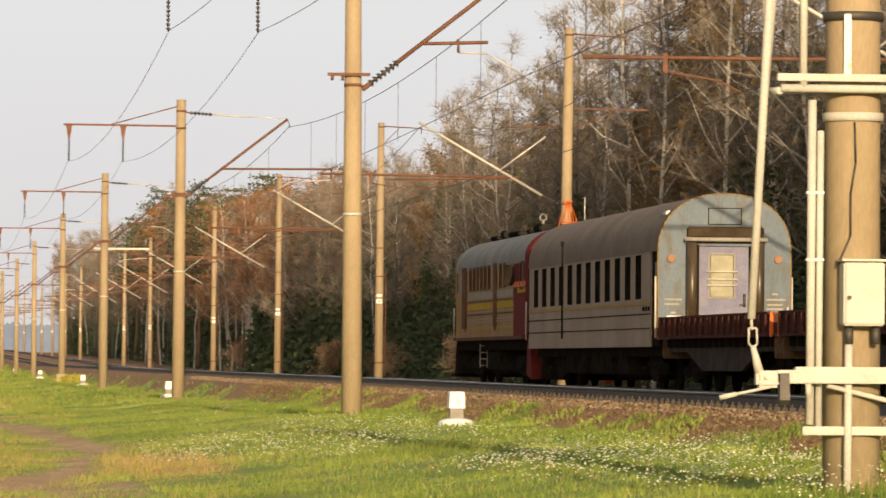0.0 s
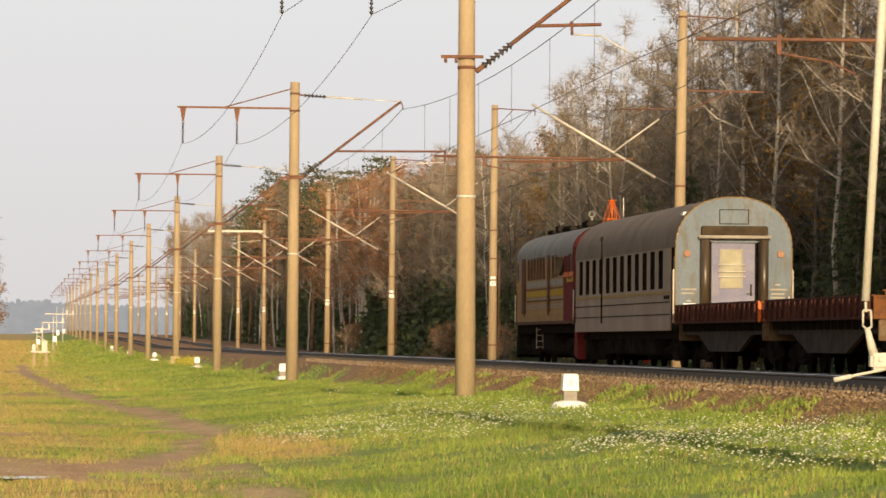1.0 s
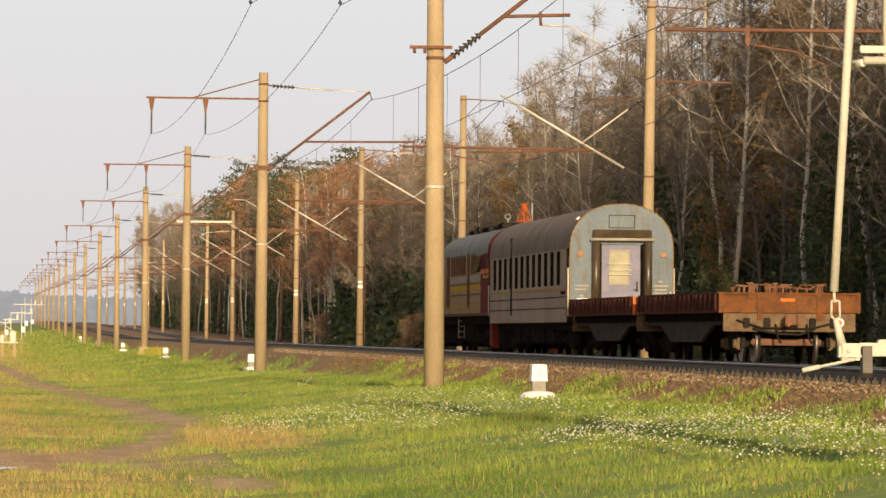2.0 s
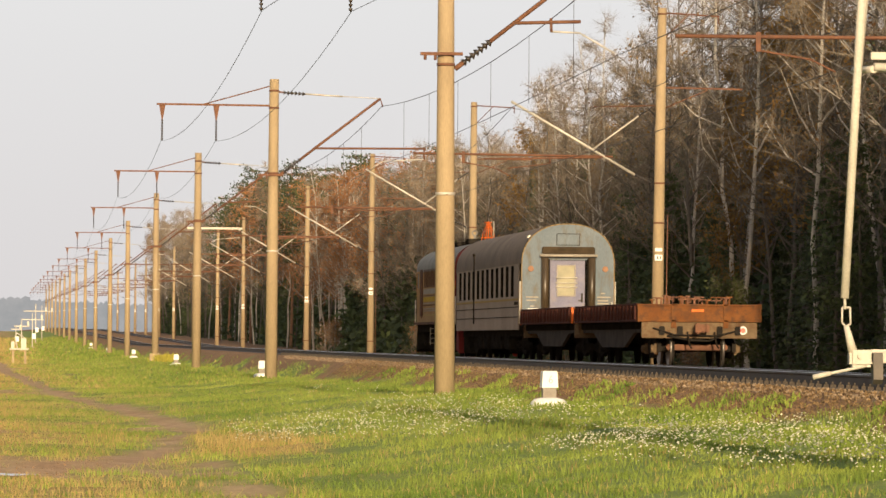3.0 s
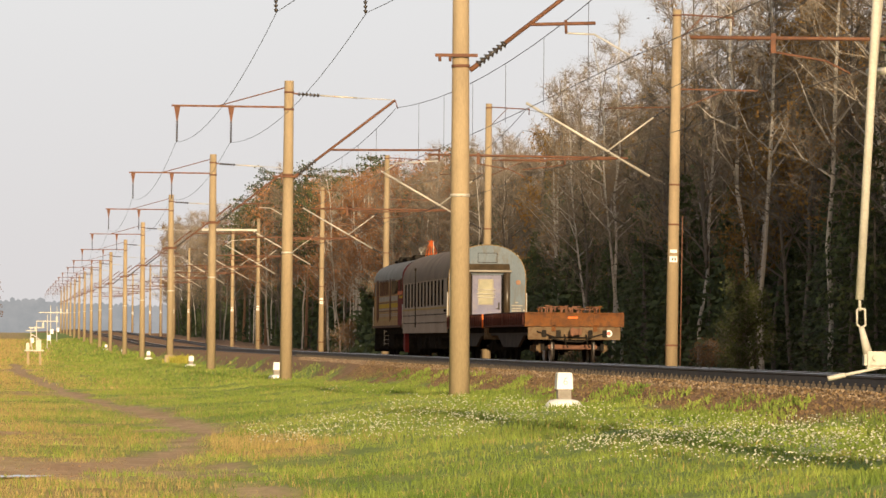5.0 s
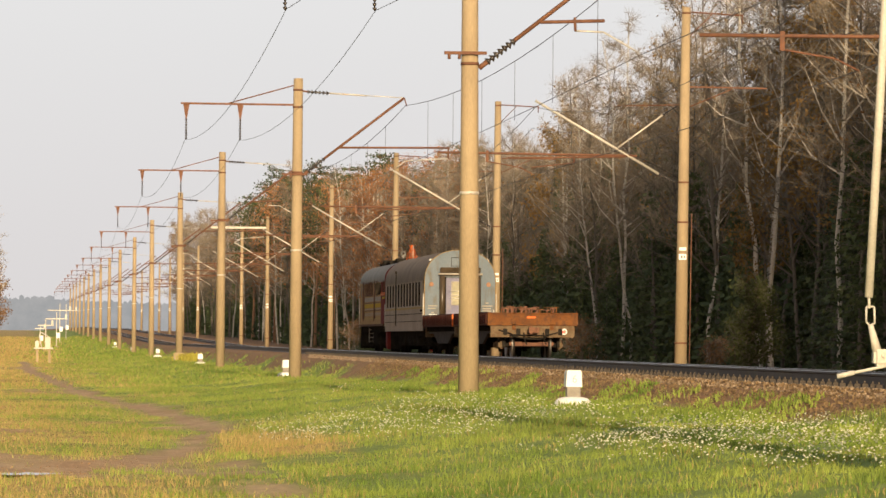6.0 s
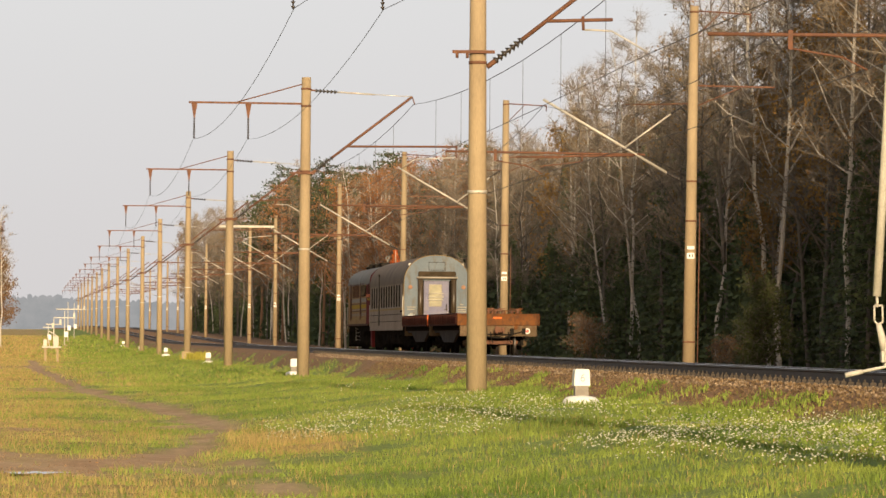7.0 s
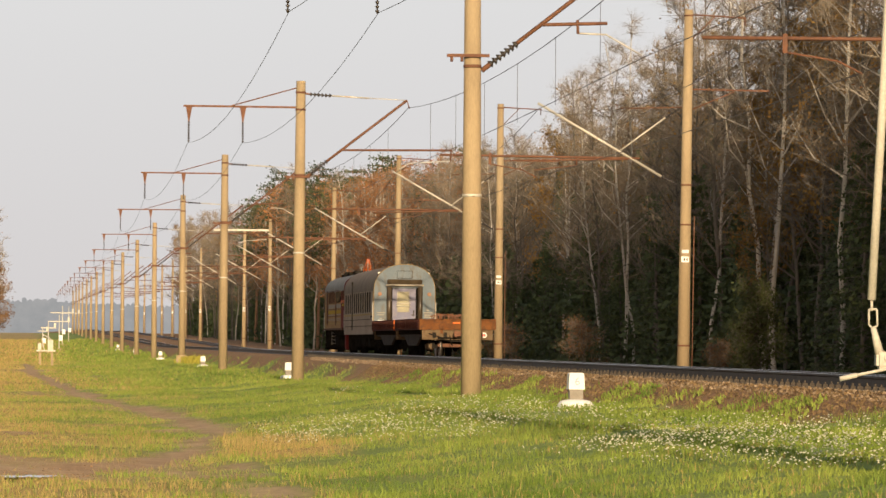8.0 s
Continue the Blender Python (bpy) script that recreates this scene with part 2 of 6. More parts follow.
def cover(x, y):
    """Bare soil, dryness and bank, each from 0 to 1."""
    n1, n2, n3 = soft_noise(x, y * 0.5, 0.8, 11), soft_noise(x, y * 0.4, 2.3, 12), soft_noise(x, y * 0.4, 0.35, 13)
    n4 = soft_noise(x, y * 0.35, 5.0, 14)
    dirt = np.clip(1.25 - (path_distance(x, y) + 0.12 * n4 + 0.1 * n2) / (0.5 + 0.25 * np.clip(n1, -1, 1)), 0, 1) + np.clip((n2 + n3 - 0.7) * 1.2, 0, 0.8) * (x < 2.8)
    dirt = np.maximum(dirt, np.clip(1.4 - ((x - 0.3) / 1.7) ** 2 - ((y - 57.5) / 4.5) ** 2 + 0.5 * n2 + 0.4 * n4, 0, 1))
    dry = np.clip(0.4 - (x - 2.2) * 0.28 + 0.45 * n1 + 0.25 * n2 - np.clip(0.003 * (y - 60), 0, 0.12), 0, 1)
    dry = np.maximum(dry, np.clip(1.5 - ((x - 3.4) / 0.9) ** 2 - ((y - 67) / 7.0) ** 2 + 0.3 * n2, 0, 1))
    bank = np.clip((x - 9.1 + 0.42 * n1 + 0.34 * n2) / 0.5, 0, 1)
    return np.clip(dirt, 0, 1), dry, bank


def ground_material():
    m = bpy.data.materials.new("meadow_and_bank")
    m.use_nodes = True
    nt = m.node_tree
    bsdf = nt.nodes["Principled BSDF"]
    at = nt.nodes.new("ShaderNodeVertexColor")
    at.layer_name = "cover"
    sep = nt.nodes.new("ShaderNodeSeparateColor")
    nt.links.new(at.outputs[0], sep.inputs[0])
    fine, mid = noise_node(nt, 9, 5), noise_node(nt, 1.1, 4)
    green = mixc(nt, 0.6, ramp(nt, mid, (0.165, 0.245, 0.038), (0.235, 0.31, 0.055)), ramp(nt, fine, (0.5, 0.5, 0.5), (1, 1, 1)), "MULTIPLY")
    dry = mixc(nt, 0.6, ramp(nt, mid, (0.36, 0.255, 0.08), (0.44, 0.33, 0.115)), ramp(nt, fine, (0.6, 0.6, 0.6), (1, 1, 1)), "MULTIPLY")
    soil = mixc(nt, 0.6, ramp(nt, mid, (0.42, 0.26, 0.135), (0.54, 0.37, 0.21)), ramp(nt, fine, (0.6, 0.6, 0.6), (1, 1, 1)), "MULTIPLY")
    bank = mixc(nt, 0.7, ramp(nt, mid, (0.23, 0.12, 0.05), (0.33, 0.185, 0.08)), ramp(nt, noise_node(nt, 16, 4), (0.45, 0.42, 0.4), (1.1, 1.05, 1)), "MULTIPLY")
    col = mixc(nt, sep.outputs[1], green, dry)
    col = mixc(nt, sep.outputs[0], col, soil)
    col = mixc(nt, sep.outputs[2], col, bank)
    nt.links.new(col, bsdf.inputs["Base Color"])
    bsdf.inputs["Roughness"].default_value = 0.95
    bp = nt.nodes.new("ShaderNodeBump")
    bp.inputs["Strength"].default_value, bp.inputs["Distance"].default_value = 0.6, 0.05
    nt.links.new(fine, bp.inputs["Height"])
    nt.links.new(bp.outputs[0], bsdf.inputs["Normal"])
    return m


def build_ground():
    xs = np.concatenate([[-4000, -1500, -500, -200, -90, -40, -20, -12, -8], np.arange(-5, 12.01, 0.28), np.arange(13, 25, 1.0), [28, 34, 45, 70, 120, 300, 900, 4000]])
    ys = np.concatenate([[-3000, -800, -200, -60, 0, 20, 30], np.arange(36, 130, 0.5), np.arange(130, 300, 2.0), np.arange(300, 1000, 12.0), [1100, 1300, 1600, 2000, 2600, 3400, 4600]])
    gx, gy = np.meshgrid(xs, ys)
    z = ground_z(gx, gy)
    nx, ny = len(xs), len(ys)
    verts = np.stack([gx.ravel(), gy.ravel(), z.ravel()], 1)
    idx = np.arange(nx * ny).reshape(ny, nx)
    faces = np.stack([idx[:-1, :-1].ravel(), idx[:-1, 1:].ravel(), idx[1:, 1:].ravel(), idx[1:, :-1].ravel()], 1)
    me = raw_mesh("ground", verts.tolist(), faces.tolist(), ground_material())
    me.shade_smooth()
    d, r, b = cover(gx.ravel(), gy.ravel())
    layer = me.color_attributes.new("cover", "FLOAT_COLOR", "POINT")
    layer.data.foreach_set("color", np.stack([d, r, b, np.ones_like(d)], 1).ravel().astype(np.float32))
    tagged(new("ground", me), "rough meadow with green and dry grass, worn soil path and brown railway bank", "ground", kind="structure")


build_ground()

# ---------------- track ----------------
NEAR_X, FAR_X, FAR_Z = 11.8, 18.9, -0.25
CANT = 0.036  # fall of both tracks across the line, towards the wood
RAIL_PROFILE = ((-0.075, -0.18), (0.075, -0.18), (0.07, -0.165), (0.012, -0.145), (0.012, -0.045), (0.037, -0.03), (0.037, -0.002), (-0.037, -0.002), (-0.037, -0.03), (-0.012, -0.045), (-0.012, -0.145), (-0.07, -0.165))


def long_rail(x, z):
    ys = list(range(-60, 400, 20)) + list(range(400, 1500, 30))
    for nm, prof, mt in (("rail", RAIL_PROFILE, RAIL), ("rail_head", ((-0.034, -0.004), (0.034, -0.004), (0.028, 0.002), (-0.028, 0.002)), RAIL_TOP)):
        verts, faces, n = [], [], len(prof)
        for k, y in enumerate(ys):
            verts += [(x + px, y, z + pz + float(rise(y))) for px, pz in prof]
            if k:
                a, b = (k - 1) * n, k * n
                faces += [(a + j, a + (j + 1) % n, b + (j + 1) % n, b + j) for j in range(n)]
        ob = new(nm, raw_mesh(nm, verts, faces, mt))
        if nm == "rail":
            top = tagged(ob, "rusty brown steel running rail with a polished head", "rail", "rails of the line", "structure")
        else:
            ob.parent = top
            ob["label"] = "bright worn running surface"


for cx, cz in ((NEAR_X, -0.76 * CANT), (FAR_X, FAR_Z)):
    for side in (-0.76, 0.76):
        long_rail(cx + side, cz - side * CANT)


def build_sleepers():
    b = nbm()
    prism(b, ((-1.35, -0.32), (1.35, -0.32), (1.35, -0.19), (0.95, -0.185), (0.55, -0.185), (0.3, -0.21), (-0.3, -0.21), (-0.55, -0.185), (-0.95, -0.185), (-1.35, -0.19)), -0.13, 0.13)
    for sx in (-0.76, 0.76):
        for d in (-0.13, 0.13):
            box(b, (sx + d, 0, -0.165), (0.08, 0.12, 0.045))
            tube(b, (sx + d, 0, -0.15), (sx + d, 0, -0.105), 0.016, seg=6)
    me = mesh_of("sleeper", b, SLEEPER)
    bed = tagged(new("near_track_bed"), "concrete sleepers carrying the near pair of rails", "sleepers", kind="structure")
    for k in range(240):
        y = 58 + k * 0.56
        piece("sleeper", me, bed, pose(NEAR_X + random.uniform(-0.015, 0.015), y, random.uniform(-0.008, 0.004) - 0.76 * CANT, 0, math.degrees(CANT)))
    far = nbm()
    for k in range(160):
        y = 192.4 + k * 1.5
        box(far, (NEAR_X, y, -0.30), (2.7, 0.3, 0.13))
    for k in range(400):
        box(far, (FAR_X, 60 + k * 0.9, FAR_Z - 0.28), (2.7, 0.3, 0.13))
    ob = part("distant_sleepers", far, SLEEPER)
    tagged(ob, "rows of weathered concrete sleepers farther along the line", "sleepers", kind="stuff")


# ---------------- poles with their arms ----------------
def insulator_string(bm, a, b, r=0.075, n=7):
    a, b = Vector(a), Vector(b)
    tube(bm, a, b, r * 0.35, seg=6)
    for k in range(n):
        p, q = a.lerp(b, (k + 0.2) / n), a.lerp(b, (k + 0.75) / n)
        tube(bm, p, q, r, r * 0.55, seg=9)


def bracket_insulator(bm_red, bm_ins, x, z, s=1.0):
    """A red triangular hanger under the outrigger, with its insulator string."""
    side = [(-0.1 * s, z), (0.1 * s, z), (0.02, z - 0.46), (-0.02, z - 0.46)]
    a = [bm_red.verts.new((x + px, -0.02, pz)) for px, pz in side]
    b = [bm_red.verts.new((x + px, 0.02, pz)) for px, pz in side]
    for k in range(4):
        bm_red.faces.new((a[k], a[(k + 1) % 4], b[(k + 1) % 4], b[k]))
    bm_red.faces.new(a[::-1])
    bm_red.faces.new(b)
    insulator_string(bm_ins, (x, 0, z - 0.46), (x, 0, z - 1.14), 0.045, 8)


def near_pole(long_arm, lug=6.44):
    """Concrete mast beside the near track: outrigger with two line hangers, raking bracket with a steady arm."""
    t = new("catenary_pole")
    tagged(t, "tall tapered sandy concrete pole with rusty outrigger and bracket", "utility pole", "near row of line poles")
    b = nbm()
    tube(b, (0, 0, -0.6), (0, 0, 9.52), 0.205, 0.15, 20)
    shaft = part("shaft", b, CONCRETE, t)
    for z in (9.15, 8.6, 6.5, 4.0):
        b = nbm()
        r = 0.205 - 0.055 * (z + 0.6) / 10.05 + 0.012
        tube(b, (0, 0, z - 0.03), (0, 0, z + 0.03), r, seg=20)
        part("band", b, RUST if z > 5 else GALV, t, "clamping band")
    b = nbm()
    box(b, (-1.88, 0, 8.67), (3.76, 0.08, 0.06))
    tube(b, (-0.12, 0, 9.3), (-2.3, 0, 8.67), 0.022, seg=6)
    part("outrigger", b, RUST, t)
    for x in (-3.58, -1.85):
        r, i = nbm(), nbm()
        bracket_insulator(r, i, x, 8.64)
        part("hanger", r, RUST, t, "rusty red triangular hanger")
        part("line_insulator", i, INSULATOR, t)
    b = nbm()
    tube(b, (0.85, 0, 6.95), (3.42, 0, 8.95), 0.042, seg=8)
    tube(b, (3.42, 0, 8.95), (3.5, 0, 8.68), 0.02, seg=6)
    tube(b, (0.18, 0, 6.42), (0.36, 0, 6.56), 0.05, seg=8)
    part("raking_tube", b, RUST, t)
    b = nbm()
    insulator_string(b, (0.32, 0, 6.53), (0.88, 0, 6.97), 0.085, 7)
    part("bracket_insulator", b, INSULATOR, t)
    b = nbm()
    insulator_string(b, (0.28, 0, 9.1), (1.0, 0, 9.06), 0.07, 6)
    part("bracket_insulator", b, INSULATOR, t)
    b = nbm()
    tube(b, (1.0, 0, 9.06), (2.2, 0, 9.0), 0.028, seg=6)
    tube(b, (2.2, 0, 9.0), (3.42, 0, 8.95), 0.014, seg=6)
    part("tie_rod", b, GALV, t)
    b = nbm()
    tube(b, (0.12, 0, 9.12), (0.3, 0, 9.1), 0.03, seg=6)
    part("tie_lug", b, RUST, t)
    b = nbm()
    end, drop = (4.9, 4.86) if long_arm else (2.62, 2.05)
    tube(b, (1.36, 0, 7.32), (end, 0, 7.36), 0.034, seg=8)
    tube(b, (drop - 0.01, 0, 7.42), (drop, 0, 7.0 if long_arm else 7.15), 0.03, seg=6)
    part("steady_arm", b, RUST, t)
    b = nbm()
    if long_arm:
        tube(b, (4.86, 0, 7.02), (3.5, 0, 6.92), 0.02, seg=6)
        tube(b, (3.5, 0, 6.92), (3.2, 0, 6.72), 0.018, seg=6)
    else:
        tube(b, (2.05, 0, 7.16), (2.6, 0, 7.14), 0.02, seg=6)
        tube(b, (2.6, 0, 7.14), (3.3, 0, 6.74), 0.018, seg=6)
    part("registration_arm", b, GALV, t)
    b = nbm()
    box(b, (-0.1, -0.19, lug), (0.82, 0.07, 0.06))
    for x in (-0.42, -0.22):
        tube(b, (x, -0.19, lug - 0.02), (x, -0.19, lug - 0.12), 0.03, seg=6)
    part("switch_lug", b, RUST, t)
    return t


def far_pole():
    """Taller concrete mast on the far side of the line, its bracket reaching over the far track."""
    t = new("catenary_pole")
    tagged(t, "taller weathered concrete pole with pale raking bracket and plates", "utility pole", "far row of line poles")
    b = nbm()
    tube(b, (0, 0, -0.6), (0, 0, 12.3), 0.22, 0.15, 20)
    part("shaft", b, CONCRETE, t)
    for z in (12.1, 6.35, 5.0, 0.9):
        b = nbm()
        r = 0.22 - 0.07 * (z + 0.6) / 12.65 + 0.012
        tube(b, (0, 0, z - 0.03), (0, 0, z + 0.03), r, seg=20)
        part("band", b, RUST, t, "rusty clamping band")
    b = nbm()
    tube(b, (-0.85, 0, 6.62), (-5.1, 0, 9.02), 0.045, seg=8)
    part("raking_tube", b, GALV, t, "pale galvanised raking tube")
    b = nbm()
    tube(b, (-2.3, 0, 7.45), (-0.75, 0, 8.62), 0.03, seg=8)
    part("strut", b, GALV, t)
    b = nbm()
    insulator_string(b, (-0.3, 0, 6.35), (-0.85, 0, 6.62), 0.07, 6)
    part("bracket_insulator", b, INSULATOR, t)
    b = nbm()
    insulator_string(b, (-0.75, 0, 8.62), (-0.25, 0, 8.95), 0.06, 5)
    part("bracket_insulator", b, INSULATOR, t)
    b = nbm()
    tube(b, (-2.0, 0, 7.18), (-6.0, 0, 7.06), 0.03, seg=8)
    tube(b, (-3.75, 0, 7.22), (-3.75, 0, 6.92), 0.03, seg=6)
    part("steady_arm", b, RUST, t)
    b = nbm()
    tube(b, (-0.18, 0, 8.98), (-2.3, 0, 8.9), 0.02, seg=6)
    part("tie_rod", b, RUST, t)
    b = nbm()
    tube(b, (-3.75, 0, 6.94), (-5.2, 0, 6.75), 0.022, seg=6)
    part("registration_arm", b, RUST, t)
    b = nbm()
    tube(b, (0.1, 0, 12.14), (1.95, 0, 12.06), 0.03, seg=6)
    tube(b, (1.92, 0, 12.1), (1.92, 0, 11.8), 0.022, seg=6)
    tube(b, (0.12, 0, 11.3), (0.9, 0, 12.1), 0.02, seg=6)
    part("top_arm", b, RUST, t)
    b = nbm()
    box(b, (1.45, 0, 9.6), (2.7, 0.08, 0.05))
    tube(b, (0.12, 0, 8.9), (1.6, 0, 9.55), 0.022, seg=6)
    part("back_arm", b, RUST, t)
    for z, w, h in ((3.82, 0.26, 0.2), (4.09, 0.24, 0.11)):
        b = nbm()
        box(b, (-0.02, -0.215, z), (w, 0.03, h))
        part("plate", b, WHITEWASH, t, "white enamel plate")
    b = nbm()
    box(b, (-0.05, -0.232, 3.82), (0.05, 0.006, 0.09))
    box(b, (0.04, -0.232, 3.82), (0.04, 0.006, 0.09))
    part("number_bars", b, DARK_STEEL, t, "dark illegible marks")
    b = nbm()
    tube(b, (0.3, 0, -0.3), (0.3, 0, 5.3), 0.018, seg=6)
    part("earth_wire", b, RUST, t)
    return t


NEAR_ROW_X, FAR_ROW_X = 8.4, 21.9
NEAR_ROW_Y = [92.4, 153.9, 215.5, 276, 341, 400, 466, 531, 598, 664, 728, 795, 862, 930, 1000, 1080]
FAR_ROW_Y = [97, 161.6, 227, 291, 354, 404, 450, 506, 571, 640, 704, 770, 835, 900, 970]


def build_poles():
    first, kinds = near_pole(False, 6.7), (near_pole(False), near_pole(True))
    for k, y in enumerate(NEAR_ROW_Y):
        m = pose(NEAR_ROW_X, y, -0.76 + float(rise(y)), 0, random.uniform(-0.15, 0.3) if k else -0.15, 0)
        ob = (first, kinds[1], kinds[0])[k] if k < 3 else copy_thing(kinds[k % 2], m)
        ob.matrix_basis = m
        if k == 3:
            b = nbm()
            box(b, (0, 0, -0.05), (0.62, 0.5, 0.75), 0.03)
            part("footing", b, CONCRETE, ob, "square concrete footing")
    first = far_pole()
    for k, y in enumerate(FAR_ROW_Y):
        m = pose(FAR_ROW_X, y, -0.55 + float(rise(y)), 0, 0.6 if k == 1 else random.uniform(-0.1, 0.3), 0)
        ob = first if k == 0 else copy_thing(first, m)
        ob.matrix_basis = m
        if k == 0:
            b = nbm()
            tube(b, (-1.6, 0, 7.22), (-8.4, 0, 7.2), 0.04, seg=8)
            box(b, (-6.7, 0, 7.1), (0.1, 0.08, 0.4))
            part("cross_tube", b, RUST, ob, "long rusty cross tube")
            b = nbm()
            tube(b, (-6.66, 0, 6.92), (-5.6, 0, 6.75), 0.024, seg=6)
            tube(b, (-5.6, 0, 6.75), (-5.1, 0, 6.5), 0.022, seg=6)
            part("outer_arm", b, RUST, ob)
        if y == 450:
            b = nbm()
            box(b, (-2.65, 0, 11.25), (5.3, 0.16, 0.2), 0.02)
            part("cross_beam", b, WHITE_PAINT, ob, "pale cross beam")
    for ob in list(first.children):
        if ob.name.split(".")[0] in ("steady_arm", "registration_arm", "tie_rod"):
            bpy.data.objects.remove(ob)


build_poles()


def wire(name, label, points, r=0.012, group="overhead wires"):
    verts, faces, n = [], [], 4
    for k, p in enumerate(points):
        for j in range(n):
            a = math.pi / 4 + j * math.pi / 2
            verts.append((p[0] + r * math.cos(a), p[1], p[2] + r * math.sin(a)))
        if k:
            a, b = (k - 1) * n, k * n
            faces += [(a + j, a + (j + 1) % n, b + (j + 1) % n, b + j) for j in range(n)]
    ob = new(name, raw_mesh(name, verts, faces, WIRE))
    return tagged(ob, label, "wire", group)


def sagging(x, ys, z, sag, dx=0.0):
    pts = []
    for a, b in zip(ys, ys[1:]):
        for k in range(12):
            u = k / 12
            pts.append((x + dx * (1 - abs(2 * u - 1)), a + (b - a) * u, z - 4 * sag * u * (1 - u) + float(rise(a + (b - a) * u))))
    return pts


def build_wires():
    near, far = [26.0] + NEAR_ROW_Y, [32.0] + FAR_ROW_Y
    base = -0.75
    for x in (-3.58, -1.85):
        wire("line_wire", "thin dark line wire hung from pole outriggers", sagging(NEAR_ROW_X + x, near, base + 7.5, 0.62), 0.0065)
    wire("messenger_wire", "dark carrying wire of the overhead line above the near track", sagging(NEAR_ROW_X + 3.5, near, base + 8.68, 0.6), 0.010)
    wire("contact_wire", "taut contact wire above the near track", sagging(NEAR_ROW_X + 3.3, near, base + 6.7, 0.08), 0.009)
    wire("messenger_wire", "dark carrying wire of the overhead line above the far track", sagging(FAR_ROW_X - 5.0, far, 8.3, 1.2), 0.010)
    wire("contact_wire", "taut contact wire above the far track", sagging(FAR_ROW_X - 4.6, far, 6.15, 0.08), 0.012)
    wire("line_wire", "thin line wire on the back arms of the far poles", sagging(FAR_ROW_X + 1.7, far, 10.5, 1.2), 0.011)
    for k, (a, b) in enumerate(zip(near, near[1:])):
        if a > 420:
            break
        for j in range(1, 7):
            u = j / 7
            y = a + (b - a) * u
            zt, zb = base + 8.68 - 2.4 * u * (1 - u), base + 6.7 - 0.32 * u * (1 - u)
            b1 = nbm()
            tube(b1, (NEAR_ROW_X + 3.5, y, zb), (NEAR_ROW_X + 3.5, y, zt), 0.006, seg=4)
            tagged(part("dropper", b1, WIRE), "thin dropper between carrying and contact wire", "wire", "droppers")


build_wires()

# ---------------- line-side posts and the near mast ----------------
GREY_STEM = mat("grey_concrete", (0.24, 0.215, 0.18), (0.31, 0.28, 0.24), 0.9, big=6, fine=40)
NUMERAL = mat("faded_blue_numeral", (0.30, 0.34, 0.42), (0.38, 0.42, 0.5), 0.8, big=6, fine=40, bump=0)


def marker_post(number):
    t = new("marker_post")
    tagged(t, "white-capped concrete marker post on a whitewashed stone ring", "marker post", "marker posts along the line")
    b = nbm()
    box(b, (0, 0, 0.14), (0.25, 0.2, 0.44), 0.015)
    part("stem", b, GREY_STEM, t, "bare grey concrete stem")
    b = nbm()
    prism(b, ((-0.15, 0.33), (0.15, 0.33), (0.135, 0.61), (0.115, 0.635), (-0.115, 0.635), (-0.135, 0.61)), -0.12, 0.12)
    part("cap", b, WHITEWASH, t, "white painted cap")
    b = nbm()
    lathe(b, (0, 0, -0.14), ((0.34, 0.0), (0.335, 0.2), (0.27, 0.26), (0.16, 0.285), (0.1, 0.29)), 22)
    part("base_ring", b, WHITEWASH, t, "whitewashed round footing")
    if number:
        cu = bpy.data.curves.new("numeral", "FONT")
        cu.body, cu.size, cu.align_x, cu.align_y, cu.extrude = number, 0.2, "CENTER", "CENTER", 0.003
        cu.materials.append(NUMERAL)
        tx = new("numeral", cu)
        tx.parent = t
        tx.matrix_basis = pose(0.01, -0.124, 0.47, 90)
        tx["label"] = "faded blue painted numeral"
    return t


for k, (x, y) in enumerate(((8.5, 75.3), (8.5, 161.3), (8.5, 244), (8.5, 327), (8.5, 411), (8.5, 495))):
    post = marker_post("6" if k == 0 else "")
    post.matrix_basis = pose(x, y, gz(x, y) + 0.02, 0, 0, 4)
    post.scale = (0.86, 0.86, 0.86)


def bars(bm, pts, w):
    for a, c in zip(pts, pts[1:]):
        tube(bm, a, c, w, seg=8)


